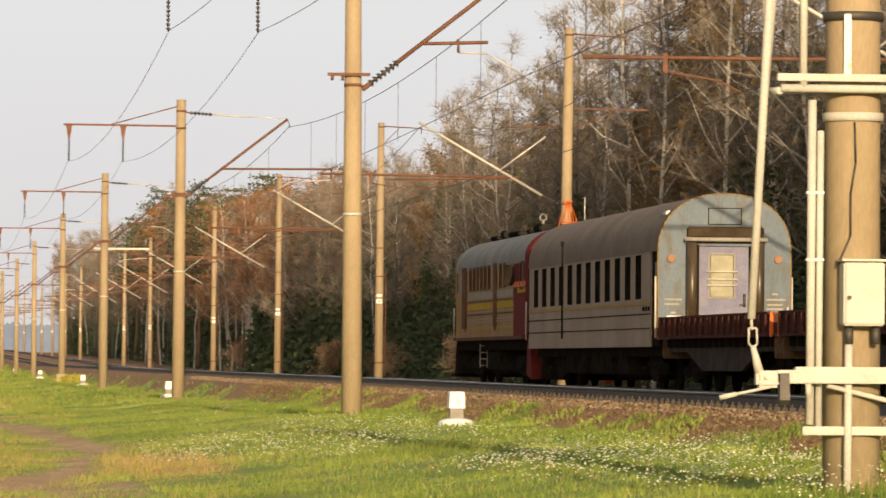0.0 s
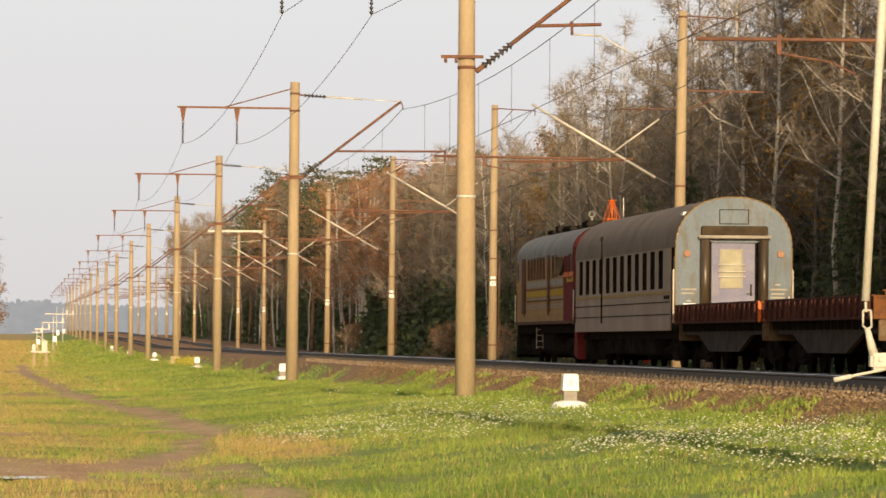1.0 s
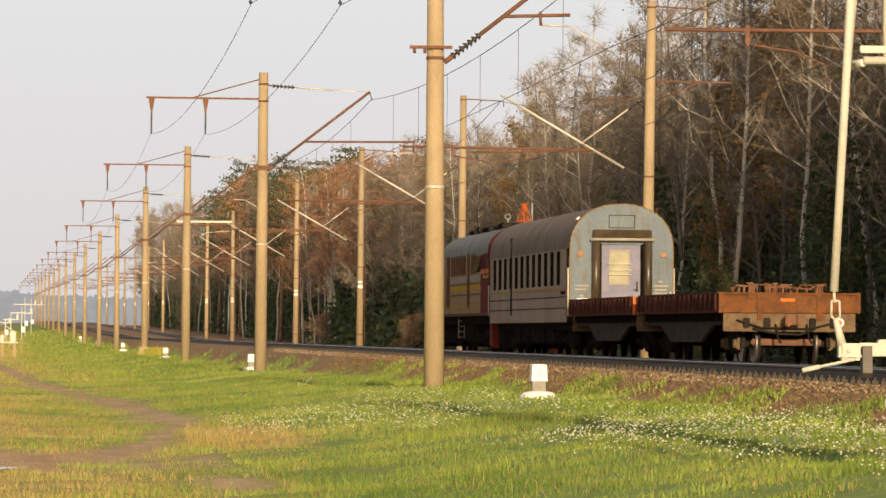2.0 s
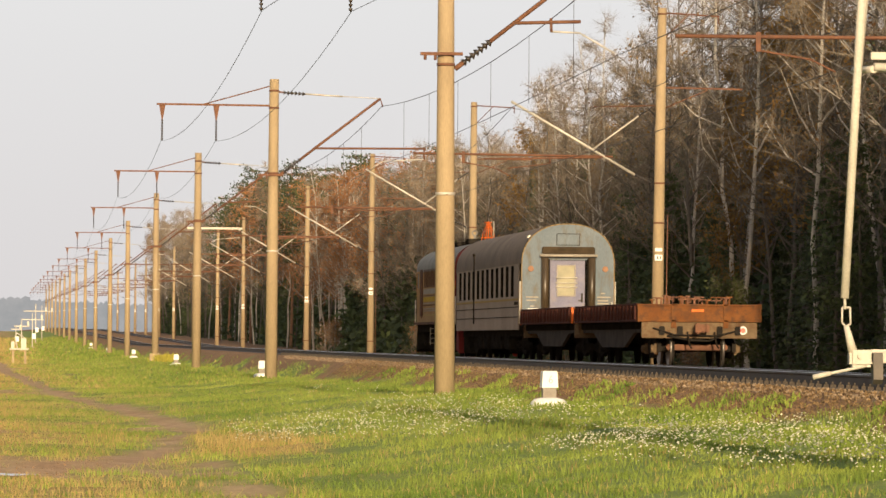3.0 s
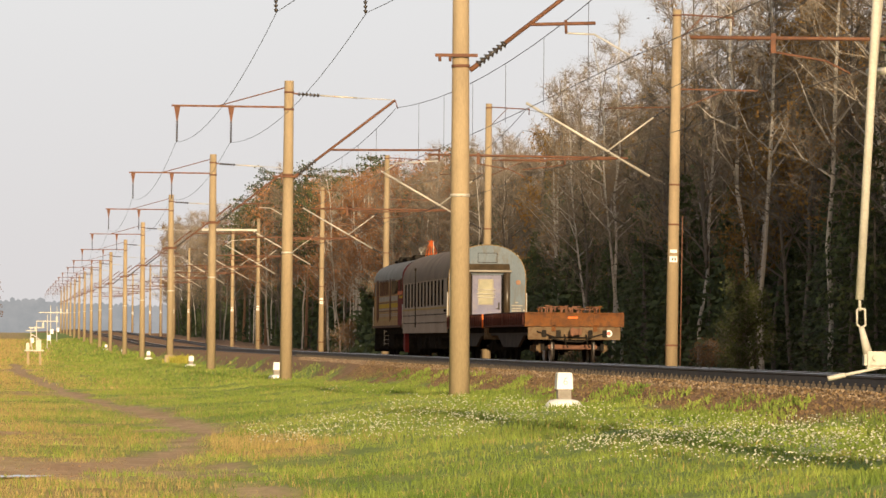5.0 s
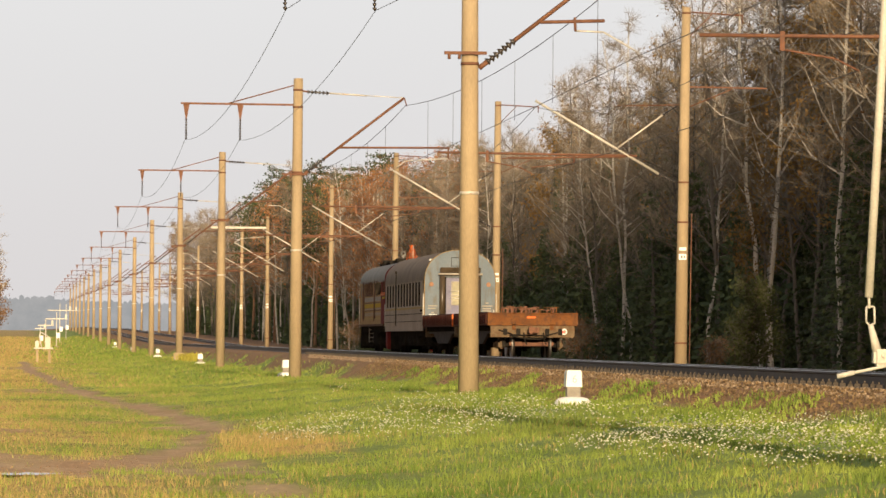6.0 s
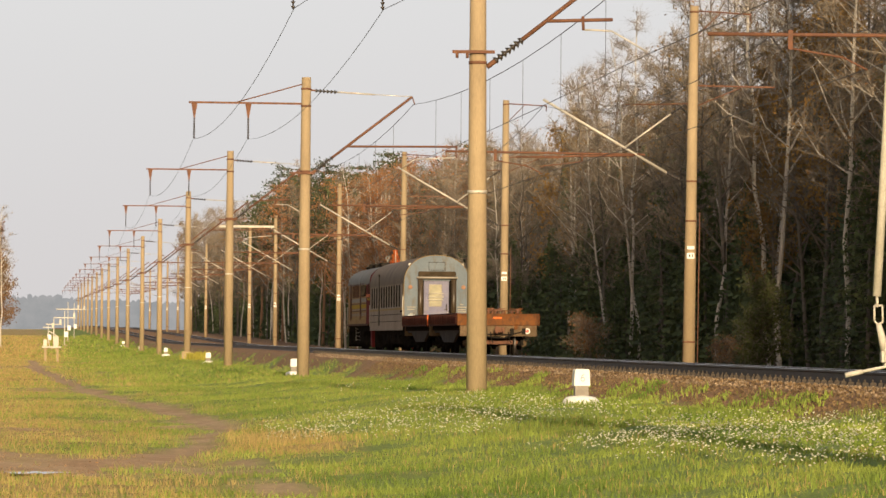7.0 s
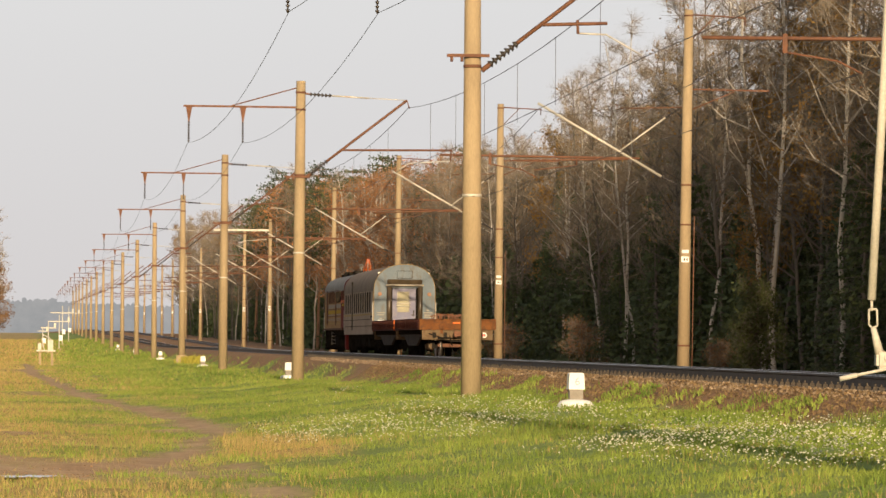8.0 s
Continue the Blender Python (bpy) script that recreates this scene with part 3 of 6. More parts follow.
def near_mast():
    """Thick concrete mast with the hand gear of a line switch: rod, lever beam, platform and box."""
    t = new("switch_mast")
    tagged(t, "thick concrete mast with white painted switch gear and platform", "utility pole")
    b = nbm()
    tube(b, (0.06, 0, -0.9), (0.06, 0, 8.6), 0.24, 0.205, 28)
    part("shaft", b, CONCRETE, t)
    b = nbm()
    tube(b, (-0.65, -0.32, 4.6), (-0.835, -0.32, 1.06), 0.035, 0.035, 14)
    part("drive_rod", b, WHITE_PAINT, t, "white tubular drive rod")
    b = nbm()
    tube(b, (-0.835, -0.32, 1.08), (-0.83, -0.32, 0.97), 0.012, seg=8)
    bars(b, ((-0.855, -0.32, 0.985), (-0.855, -0.32, 0.86), (-0.825, -0.32, 0.83), (-0.785, -0.32, 0.85), (-0.79, -0.32, 0.985), (-0.855, -0.32, 0.985)), 0.009)
    part("shackle", b, WHITE_PAINT, t, "open white chain shackle")
    b = nbm()
    tube(b, (-0.82, -0.32, 0.84), (-0.765, -0.32, 0.62), 0.022, 0.04, 10)
    part("lower_link", b, WHITE_PAINT, t)
    b = nbm()
    box(b, (0.4, -0.32, 0.605), (1.75, 0.1, 0.135), 0.008)
    part("lever_beam", b, WHITE_PAINT, t, "white square lever beam")
    b = nbm()
    box(b, (-0.70, -0.32, 0.57), (0.2, 0.14, 0.14), 0.025)
    box(b, (-0.5, -0.32, 0.59), (0.26, 0.09, 0.11), 0.01)
    tube(b, (-0.72, -0.42, 0.59), (-0.72, -0.2, 0.59), 0.022, seg=10)
    tube(b, (-0.36, -0.32, 0.54), (-0.36, -0.32, 0.41), 0.03, 0.015, 8)
    part("pivot_block", b, WHITE_PAINT, t)
    b = nbm()
    side_plate(b, ((-0.40, 0.62), (-0.42, 0.40), (-0.37, 0.36), (-0.30, 0.36), (-0.28, 0.6)), -0.61, -0.53)
    part("locking_plate", b, DARK_STEEL, t, "dark locking plate")
    b = nbm()
    tube(b, (-1.04, -0.36, 0.43), (-0.66, -0.36, 0.51), 0.014, 0.012, 8)
    tube(b, (-1.1, -0.36, 0.415), (-0.96, -0.36, 0.447), 0.022, 0.02, 8)
    part("hand_lever", b, WHITE_PAINT, t)
    b = nbm()
    box(b, (0.22, -0.3, 3.04), (1.7, 0.07, 0.06), 0.006)
    part("platform_front_rail", b, WHITE_PAINT, t)
    b = nbm()
    bars(b, ((-0.6, -0.3, 2.95), (1.1, -0.3, 2.95)), 0.035)
    bars(b, ((-0.6, -0.3, 2.93), (-0.62, 0.5, 2.97)), 0.03)
    bars(b, ((0.95, -0.3, 2.93), (0.95, 0.5, 2.97)), 0.03)
    for k in range(5):
        box(b, (0.17, -0.2 + k * 0.16, 2.965), (1.5, 0.1, 0.03))
    part("platform", b, WHITE_PAINT, t, "white slatted step platform")
    for x0, x1, y in ((-0.41, -0.41, -0.3), (-0.62, -0.5, 0.3), (1.0, 1.0, -0.3)):
        b = nbm()
        bars(b, ((x0, y, 2.95), (x1, y, 4.5)), 0.033)
        part("guard_post", b, WHITE_PAINT, t)
    b = nbm()
    bars(b, ((-0.45, -0.3, 4.4), (0.9, -0.3, 4.4)), 0.03)
    part("guard_rail", b, WHITE_PAINT, t)
    for x, r, z0 in ((-0.325, 0.036, 0.1), (-0.255, 0.03, 0.05)):
        b = nbm()
        bars(b, ((x, -0.2, z0 + 0.1), (x + 0.01, -0.2, 2.86 - (0.25 if x > -0.3 else 0))), r)
        part("guide_pipe", b, WHITE_PAINT, t, "white guide pipe")
    for z in (1.55, 2.1):
        b = nbm()
        box(b, (-0.29, -0.2, z), (0.15, 0.065, 0.022), 0.004)
        part("pipe_clamp", b, GALV, t)
    for z, mt in ((2.73, WHITE_PAINT), (3.56, DARK_STEEL), (0.15, WHITE_PAINT)):
        b = nbm()
        tube(b, (0.06, 0, z - 0.035), (0.06, 0, z + 0.035), 0.252, seg=28)
        part("strap", b, mt, t, "clamping strap round the mast")
    b = nbm()
    box(b, (0.05, -0.27, 0.15), (0.9, 0.05, 0.07), 0.006)
    part("lower_bracket", b, WHITE_PAINT, t)
    b = nbm()
    box(b, (0.08, -0.33, 1.27), (0.34, 0.2, 0.52), 0.012)
    cab = part("control_box", b, WHITE_PAINT, t, "white steel control box")
    b = nbm()
    box(b, (0.08, -0.437, 1.27), (0.31, 0.014, 0.49), 0.004)
    part("door", b, WHITE_PAINT, cab)
    b = nbm()
    tube(b, (-0.05, -0.45, 1.24), (-0.05, -0.475, 1.24), 0.018, seg=8)
    part("latch", b, DARK_STEEL, cab, "dark turn latch")
    b = nbm()
    box(b, (0.08, -0.34, 1.545), (0.38, 0.25, 0.02), 0.004)
    part("rain_hood", b, WHITE_PAINT, cab)
    for x in (-0.02, 0.2):
        b = nbm()
        tube(b, (x, -0.3, 1.01), (x, -0.3, 0.86), 0.035, seg=10)
        part("gland", b, DARK_STEEL, cab)
    b = nbm()
    bars(b, ((-0.02, -0.29, 0.9), (-0.03, -0.29, -0.75)), 0.034)
    part("conduit", b, WHITE_PAINT, t, "white cable conduit")
    b = nbm()
    bars(b, ((-0.2, -0.3, 0.52), (0.55, -0.3, 0.34)), 0.022)
    part("brace", b, WHITE_PAINT, t)
    b = nbm()
    bars(b, ((0.03, -0.25, 2.68), (0.04, -0.25, 2.35), (0.0, -0.25, 2.1), (0.0, -0.25, 1.75), (-0.1, -0.21, 1.5)), 0.008)
    part("cable", b, DARK_STEEL, t, "thin dark hanging cable")
    b = nbm()
    box(b, (-0.03, -0.23, 3.32), (0.06, 0.03, 0.5), 0.004)
    part("ladder_plate", b, GALV, t)
    return t


MAST = (7.62, 39.0)
near_mast().matrix_basis = pose(MAST[0], MAST[1], gz(*MAST) + 0.37)


def relay_stand():
    t = new("equipment_stand")
    tagged(t, "white equipment cases on a small two-legged concrete stand", "equipment stand")
    for x in (-0.36, 0.36):
        b = nbm()
        box(b, (x, 0, 0.3), (0.14, 0.14, 0.9), 0.01)
        part("leg", b, CONCRETE, t)
    b = nbm()
    box(b, (0, 0, 0.8), (1.15, 0.45, 0.09), 0.01)
    part("deck", b, WHITE_PAINT, t)
    for x, w, h in ((-0.38, 0.2, 0.4), (0.27, 0.3, 0.6)):
        b = nbm()
        box(b, (x, 0, 0.85 + h / 2), (w, 0.3, h), 0.02)
        part("case", b, WHITE_PAINT, t, "white steel case")
    b = nbm()
    bars(b, ((-0.1, 0, 0.85), (-0.25, 0, 1.5), (-0.15, 0, 1.75), (0.2, 0, 1.55), (0.3, 0, 1.45)), 0.03)
    part("bent_pipe", b, WHITE_PAINT, t)
    return t


relay_stand().matrix_basis = pose(0.66, 286, gz(0.66, 286) + 0.1)


def signal_gear(kind, h, arm):
    """A slender pale mast with a cross arm, small case and foot, far down the line."""
    t = new(kind)
    tagged(t, "slender white line-side mast with cross arm and case", "signal mast", "masts down the line")
    b = nbm()
    tube(b, (0, 0, -0.3), (0, 0, h), 0.07, 0.05, 8)
    part("mast", b, WHITE_PAINT, t)
    b = nbm()
    box(b, (0, 0, h * 0.82), (arm, 0.12, 0.1), 0.01)
    box(b, (arm * 0.42, 0, h * 0.82 + 0.25), (0.2, 0.16, 0.5), 0.02)
    part("cross_arm", b, WHITE_PAINT, t)
    b = nbm()
    box(b, (0.16, -0.1, h * 0.35), (0.4, 0.3, 0.6), 0.02)
    part("case", b, WHITEWASH, t, "white equipment case")
    b = nbm()
    box(b, (0, 0, 0.05), (0.5, 0.5, 0.3), 0.03)
    part("footing", b, CONCRETE, t)
    return t


for x, y, h, arm in ((1.3, 470, 3.1, 1.5), (2.6, 520, 3.8, 2.4), (3.4, 600, 5.0, 3.0), (0.9, 560, 2.4, 1.2), (4.8, 690, 5.2, 3.4)):
    signal_gear("signal_mast", h, arm).matrix_basis = pose(x, y, gz(x, y))

# ---------------- train ----------------
COACH_SIDE = mat("coach_side_paint", (0.34, 0.28, 0.225), (0.41, 0.34, 0.275), 0.9, big=0.8, fine=20, stretch=(1, 1, 0.5), stain=(0.19, 0.145, 0.108), stain_at=(0.58, 0.85), bump=0.05, spec=0.12)
COACH_END = mat("coach_end_blue_paint", (0.14, 0.175, 0.208), (0.18, 0.212, 0.24), 0.7, big=1.4, fine=24, stretch=(1, 1, 0.4), stain=(0.13, 0.11, 0.075), stain_at=(0.5, 0.72), bump=0.05, spec=0.12)
COACH_ROOF = mat("coach_roof", (0.20, 0.16, 0.13), (0.26, 0.208, 0.168), 0.8, big=0.7, fine=18, stain=(0.14, 0.11, 0.09), bump=0.1, spec=0.12)
# rubber black, also standing in for the unlit interiors and vestibule recess
LEAD_DARK = mat("sooty_rubber_and_shade", (0.014, 0.012, 0.01), (0.03, 0.025, 0.02), 0.9, big=3, fine=20, spec=0.0)
# soot black that also carries the shade beneath the train
UNDER = mat("sooty_shaded_gear", (0.018, 0.016, 0.014), (0.032, 0.028, 0.024), 0.95, 0.0, big=3, fine=25, spec=0.0)
YELLOW = mat("yellow_paint", (0.44, 0.29, 0.03), (0.50, 0.34, 0.045), 0.9, big=2, fine=20, stain=(0.3, 0.22, 0.08), stain_at=(0.65, 0.9), spec=0.12)
PALE_YELLOW = mat("faded_yellow_band", (0.36, 0.26, 0.10), (0.43, 0.31, 0.13), 0.9, big=2, fine=20, stain=(0.28, 0.2, 0.11), stain_at=(0.6, 0.85), spec=0.12)
CREAM = mat("cream_paint", (0.34, 0.21, 0.095), (0.41, 0.27, 0.13), 0.9, big=1.2, fine=20, stain=(0.12, 0.08, 0.05), stain_at=(0.6, 0.85), spec=0.12)
STRIPE = mat("dirty_white_stripe", (0.32, 0.29, 0.24), (0.38, 0.35, 0.30), 0.9, big=2, fine=20, stain=(0.18, 0.15, 0.12), spec=0.12)
LOCO_BROWN = mat("brown_loco_paint", (0.10, 0.055, 0.038), (0.14, 0.08, 0.055), 0.9, big=1.5, fine=20, stain=(0.12, 0.08, 0.06), spec=0.12)
LOCO_RED = mat("red_loco_paint", (0.13, 0.018, 0.015), (0.17, 0.024, 0.02), 0.85, big=2, fine=20, stain=(0.10, 0.03, 0.024), stain_at=(0.62, 0.85), spec=0.12)
LOCO_ROOF = mat("loco_roof_grey", (0.17, 0.165, 0.15), (0.24, 0.23, 0.215), 0.6, big=0.8, fine=14, stain=(0.14, 0.12, 0.11), spec=0.12)
ORANGE = mat("orange_paint", (0.68, 0.13, 0.02), (0.76, 0.17, 0.03), 0.5, big=3, fine=20, stain=(0.5, 0.13, 0.04), stain_at=(0.68, 0.9), spec=0.12)
MAROON = mat("maroon_wagon_boards", (0.07, 0.026, 0.02), (0.105, 0.038, 0.028), 0.9, big=1.5, fine=20, stain=(0.08, 0.045, 0.035), stain_at=(0.55, 0.8), vary=0.15, spec=0.12)
WAGON_RUST = mat("orange_rusty_wagon_end", (0.135, 0.052, 0.018), (0.19, 0.078, 0.026), 0.85, big=2, fine=25, stain=(0.075, 0.04, 0.024), stain_at=(0.46, 0.66), spec=0.12)
WAGON_GREY = mat("dusty_wagon_frame", (0.12, 0.085, 0.05), (0.175, 0.125, 0.075), 0.85, big=2.2, fine=25, stain=(0.10, 0.05, 0.026), stain_at=(0.48, 0.66), spec=0.12)
GLASS = mat("dark_brown_glass", (0.035, 0.026, 0.02), (0.055, 0.04, 0.03), 0.4, big=2, fine=5, bump=0, spec=0.12)
PALE_GLASS = mat("curtained_pane", (0.22, 0.205, 0.12), (0.30, 0.275, 0.16), 0.5, big=3, fine=8, bump=0)
DOOR_BLUE = mat("violet_blue_door_paint", (0.19, 0.19, 0.27), (0.25, 0.245, 0.32), 0.7, big=2, fine=20, stain=(0.24, 0.22, 0.24), spec=0.12)
TREAD = mat("worn_tread", (0.16, 0.15, 0.14), (0.22, 0.20, 0.185), 0.4, 0.8, big=3, fine=20, bump=0)
TAIL_RED = mat("red_signal_paint", (0.8, 0.06, 0.03), (0.85, 0.08, 0.04), 0.4, big=4, fine=20, bump=0)

GANGWAY = mat("brown_rubber", (0.045, 0.032, 0.018), (0.085, 0.06, 0.034), 0.38, big=3, fine=20, stretch=(1, 1, 0.3), spec=0.5)
PALE_LAMP = mat("faded_orange_lamp", (0.28, 0.15, 0.09), (0.34, 0.19, 0.115), 0.7, big=3, fine=20, spec=0.2)
RIM = mat("weathered_rim", (0.20, 0.14, 0.07), (0.28, 0.2, 0.10), 0.85, big=2, fine=20, stain=(0.1, 0.07, 0.045), spec=0.12)
CANOPY = mat("brown_canvas", (0.04, 0.03, 0.018), (0.07, 0.05, 0.03), 0.85, big=3, fine=20, spec=0.12)
SOOTY_SILL = mat("sooty_sill", (0.04, 0.034, 0.03), (0.07, 0.06, 0.05), 0.9, big=2, fine=25, spec=0.12)

R_WHEEL = 0.475
WHEELS = []


def wheelset(parent, y, z=R_WHEEL, r=R_WHEEL, tyre=None):
    """Axle and two wheels: turns about its own axle."""
    # tyres ahead of the tail are darkened for the shade under the train
    tyre = tyre or UNDER
    b = nbm()
    tube(b, (-1.05, 0, 0), (1.05, 0, 0), 0.085, seg=12)
    ob = part("wheelset", b, UNDER, parent, "axle with two wheels")
    ob.matrix_basis = pose(0, y, z)
    for s in (-1, 1):
        w = nbm()
        lathe(w, (s * 0.70, 0, 0), ((0.12, -0.04), (r * 0.35, -0.03), (r * 0.8, -0.02), (r * 0.82, -0.055), (r + 0.026, -0.06), (r + 0.026, -0.03), (r, -0.01)), 32, (s, 0, 0))
        part("wheel", w, UNDER, ob)
        w = nbm()
        lathe(w, (s * 0.70, 0, 0), ((r * 0.975, -0.008), (r + 0.0015, -0.006), (r - 0.003, 0.06), (r * 0.975, 0.062)), 32, (s, 0, 0))
        part("tyre", w, tyre, ob, "worn wheel tread")
    WHEELS.append((ob, y, z, r))
    return ob


def bogie(parent, y, base=1.85, r=R_WHEEL, axles=2, tail=False):
    """Cast side frames with arched top, spring nests, bolster and axle boxes."""
    b = nbm()
    box(b, (0, y, 0.62), (2.3, 0.36, 0.22), 0.03)
    bg = part("bogie", b, UNDER, parent, "sooty cast bogie")
    half = base * (axles - 1) / 2
    for s in (-1, 1):
        f = nbm()
        side_plate(f, ((y - half - 0.3, r - 0.08), (y - half - 0.3, r + 0.14), (y - half * 0.55, r + 0.34), (y + half * 0.55, r + 0.34), (y + half + 0.3, r + 0.14), (y + half + 0.3, r - 0.08),
                       (y + half - 0.15, r - 0.02), (y + half * 0.3, r - 0.26), (y - half * 0.3, r - 0.26), (y - half + 0.15, r - 0.02)), s * 0.98, s * 1.09)
        sf = part("side_frame", f, UNDER, bg)
        for k in range(axles):
            a = nbm()
            yy = y - half + k * base
            box(a, (s * 1.1, yy, r), (0.16, 0.3, 0.3), 0.04)
            tube(a, (s * 1.16, yy, r), (s * 1.24, yy, r), 0.11, seg=12)
            # boxes ahead of the tail have the train's shade in their colour
            part("axle_box", a, WAGON_GREY if tail else UNDER, bg, "dusty axle box")
        for d in (-0.18, 0.0, 0.18):
            sp = nbm()
            for q in range(5):
                tube(sp, (s * 1.0, y + d, r - 0.18 + q * 0.06), (s * 1.0, y + d, r - 0.145 + q * 0.06), 0.075, seg=10)
            part("spring", sp, UNDER, bg)
    for k in range(axles):
        wheelset(parent, y - half + k * base, r, r, TREAD if tail else None)


def coupler(parent, y, way):
    b = nbm()
    box(b, (0, y + way * 0.25, 1.04), (0.2, 0.5, 0.22), 0.03)
    box(b, (-0.12, y + way * 0.5, 1.04), (0.16, 0.3, 0.3), 0.04)
    box(b, (0.14, y + way * 0.44, 1.04), (0.12, 0.22, 0.26), 0.04)
    part("coupler", b, RUST, parent, "rusty automatic coupler head")


def flat_wagon(cargo):
    """Flat wagon with dropped-centre sills and hinged side boards; y = 0 at its rear end."""
    t = new("flat_wagon")
    tagged(t, "maroon flat wagon with ribbed side boards and rusty orange end" if cargo else "maroon flat wagon with low ribbed side boards", "rail wagon", "flat wagons of the train")
    L = 14.7
    b = nbm()
    box(b, (0, L / 2, 1.27), (3.2, L - 0.1, 0.08))
    part("deck", b, LOCO_BROWN, t, "worn plank deck")
    for s in (-1, 1):
        b = nbm()
        side_plate(b, ((0.05, 0.92), (0.05, 1.22), (L - 0.05, 1.22), (L - 0.05, 0.92), (12.0, 0.92), (9.9, 0.5), (4.8, 0.5), (2.7, 0.92)), s * 1.36, s * 1.46)
        part("side_sill", b, SOOTY_SILL, t, "fish-bellied steel sill")
    b = nbm()
    side_plate(b, ((0.3, 0.85), (0.3, 1.2), (L - 0.3, 1.2), (L - 0.3, 0.85), (10, 0.5), (4.7, 0.5)), -0.22, 0.22)
    part("centre_sill", b, UNDER, t)
    for y, nm in ((0.06, "headstock"), (L - 0.06, "headstock")):
        b = nbm()
        box(b, (0, y, 0.99), (3.2, 0.12, 0.44), 0.015)
        hs = part(nm, b, WAGON_GREY, t, "dusty yellow-grey headstock")
        if y < 1:
            for x in (-1.05, -0.55, 0.55, 1.05):
                p = nbm()
                box(p, (x, -0.04, 0.98), (0.16, 0.1, 0.24), 0.02)
                part("stake_pocket", p, UNDER, hs)
            p = nbm()
            lathe(p, (1.2, -0.005, 0.99), ((0.12, 0.0), (0.12, 0.015), (0.11, 0.02)), 20, (0, -1, 0))
            part("tail_disc", p, WHITEWASH, hs, "round white tail disc")
            p = nbm()
            lathe(p, (1.2, -0.03, 0.99), ((0.07, 0.0), (0.07, 0.006), (0.065, 0.008)), 20, (0, -1, 0))
            part("tail_disc_centre", p, TAIL_RED, hs, "red centre")
    # boards
    n = 4
    w = (L - 0.3) / n
    for s in (-1, 1):
        for k in range(n):
            b = nbm()
            y0 = 0.15 + k * w
            box(b, (s * 1.67, y0 + w / 2, 1.47), (0.06, w - 0.05, 0.5), 0.008)
            bd = part("side_board", b, MAROON, t, "maroon pressed steel board")
            b = nbm()
            box(b, (s * 1.705, y0 + w / 2, 1.70), (0.05, w - 0.06, 0.05))
            box(b, (s * 1.705, y0 + w / 2, 1.25), (0.05, w - 0.06, 0.06))
            part("board_edge", b, MAROON, bd)
            r = nbm()
            box(r, (s * 1.705, y0 + w / 2, 1.5), (0.035, w - 0.08, 0.035))
            part("board_edge", r, MAROON, bd)
            for q in range(5):
                r = nbm()
                box(r, (s * 1.73, y0 + 0.22 + q * (w - 0.44) / 4, 1.47), (0.07, 0.16, 0.42), 0.02)
                part("rib", r, MAROON, bd)
            for q in range(4):
                r = nbm()
                box(r, (s * 1.5, y0 + 0.45 + q * (w - 0.9) / 3, 1.11), (0.16, 0.16, 0.2), 0.02)
                part("stake_pocket", r, UNDER, t)
    for y in (0.03, L - 0.03):
        b = nbm()
        box(b, (0, y, 1.46), (3.36, 0.06, 0.48), 0.01)
        eb = part("end_board", b, WAGON_RUST if cargo and y < 1 else MAROON, t, "rusty end board")
        d = -1 if y < 1 else 1
        if y < 1:
            for z, h in ((1.68, 0.05), (1.25, 0.06)):
                r = nbm()
                box(r, (0, -0.02, z), (3.34, 0.07, h), 0.008)
                part("end_edge", r, WAGON_RUST, eb)
            r = nbm()
            box(r, (-0.05, -0.012, 1.53), (0.34, 0.03, 0.07), 0.006)
            part("maker_plate", r, ORANGE, eb, "small orange plate")
            r = nbm()
            bars(r, ((-1.3, -0.06, 1.05), (-0.7, -0.1, 0.86), (0.5, -0.1, 0.84), (1.1, -0.06, 1.0)), 0.022)
            part("release_rod", r, UNDER, eb)
        for x in (-0.72, 0.72):
            r = nbm()
            box(r, (x, y + d * 0.05, 1.38), (0.14, 0.07, 0.66), 0.012)
            part("end_stake", r, WAGON_RUST, eb)
        for x in (-1.68, 1.68):
            r = nbm()
            box(r, (x, y + d * 0.02, 1.46), (0.07, 0.08, 0.5), 0.01)
            part("corner_stake", r, ORANGE if not cargo or y > 1 else WAGON_RUST, eb)
    if cargo:
        for k in range(34):
            r = nbm()
            x, y, h = random.uniform(-0.95, 1.15), random.uniform(0.4, 3.2), random.uniform(0.08, 0.2)
            box(r, (x, y, 1.74 + h), (random.uniform(0.12, 0.34), 0.1, 0.035), 0.006)
            box(r, (x, y, 1.68 + h / 2), (0.045, 0.07, 0.12 + h), 0.006)
            part("lashing_iron", r, RUST if k % 3 else WAGON_RUST, t, "rusty lashing iron")
        r = nbm()
        box(r, (0.1, 1.8, 1.5), (2.3, 3.2, 0.36), 0.04)
        part("iron_heap", r, RUST, t, "heap of rusty track fastenings")
    # brake gear at the rear
    b = nbm()
    bars(b, ((-0.9, -0.02, 0.84), (-0.3, -0.06, 0.72), (0.25, -0.06, 0.7), (0.6, -0.03, 0.84)), 0.03)
    part("brake_pipe", b, UNDER, t)
    b = nbm()
    box(b, (0.0, 0.5, 0.52), (1.7, 0.14, 0.16), 0.03)
    part("brake_beam", b, RUST, t, "rusty brake beam")
    for x in (-0.35, 0.4):
        b = nbm()
        bars(b, ((x, -0.08, 0.95), (x + 0.05, -0.16, 0.6), (x + 0.12, -0.12, 0.5)), 0.025)
        part("brake_hose", b, LEAD_DARK, t)
    coupler(t, 0, -1)
    coupler(t, L, 1)
    bogie(t, 1.75, tail=cargo)
    bogie(t, L - 1.75)
    return t


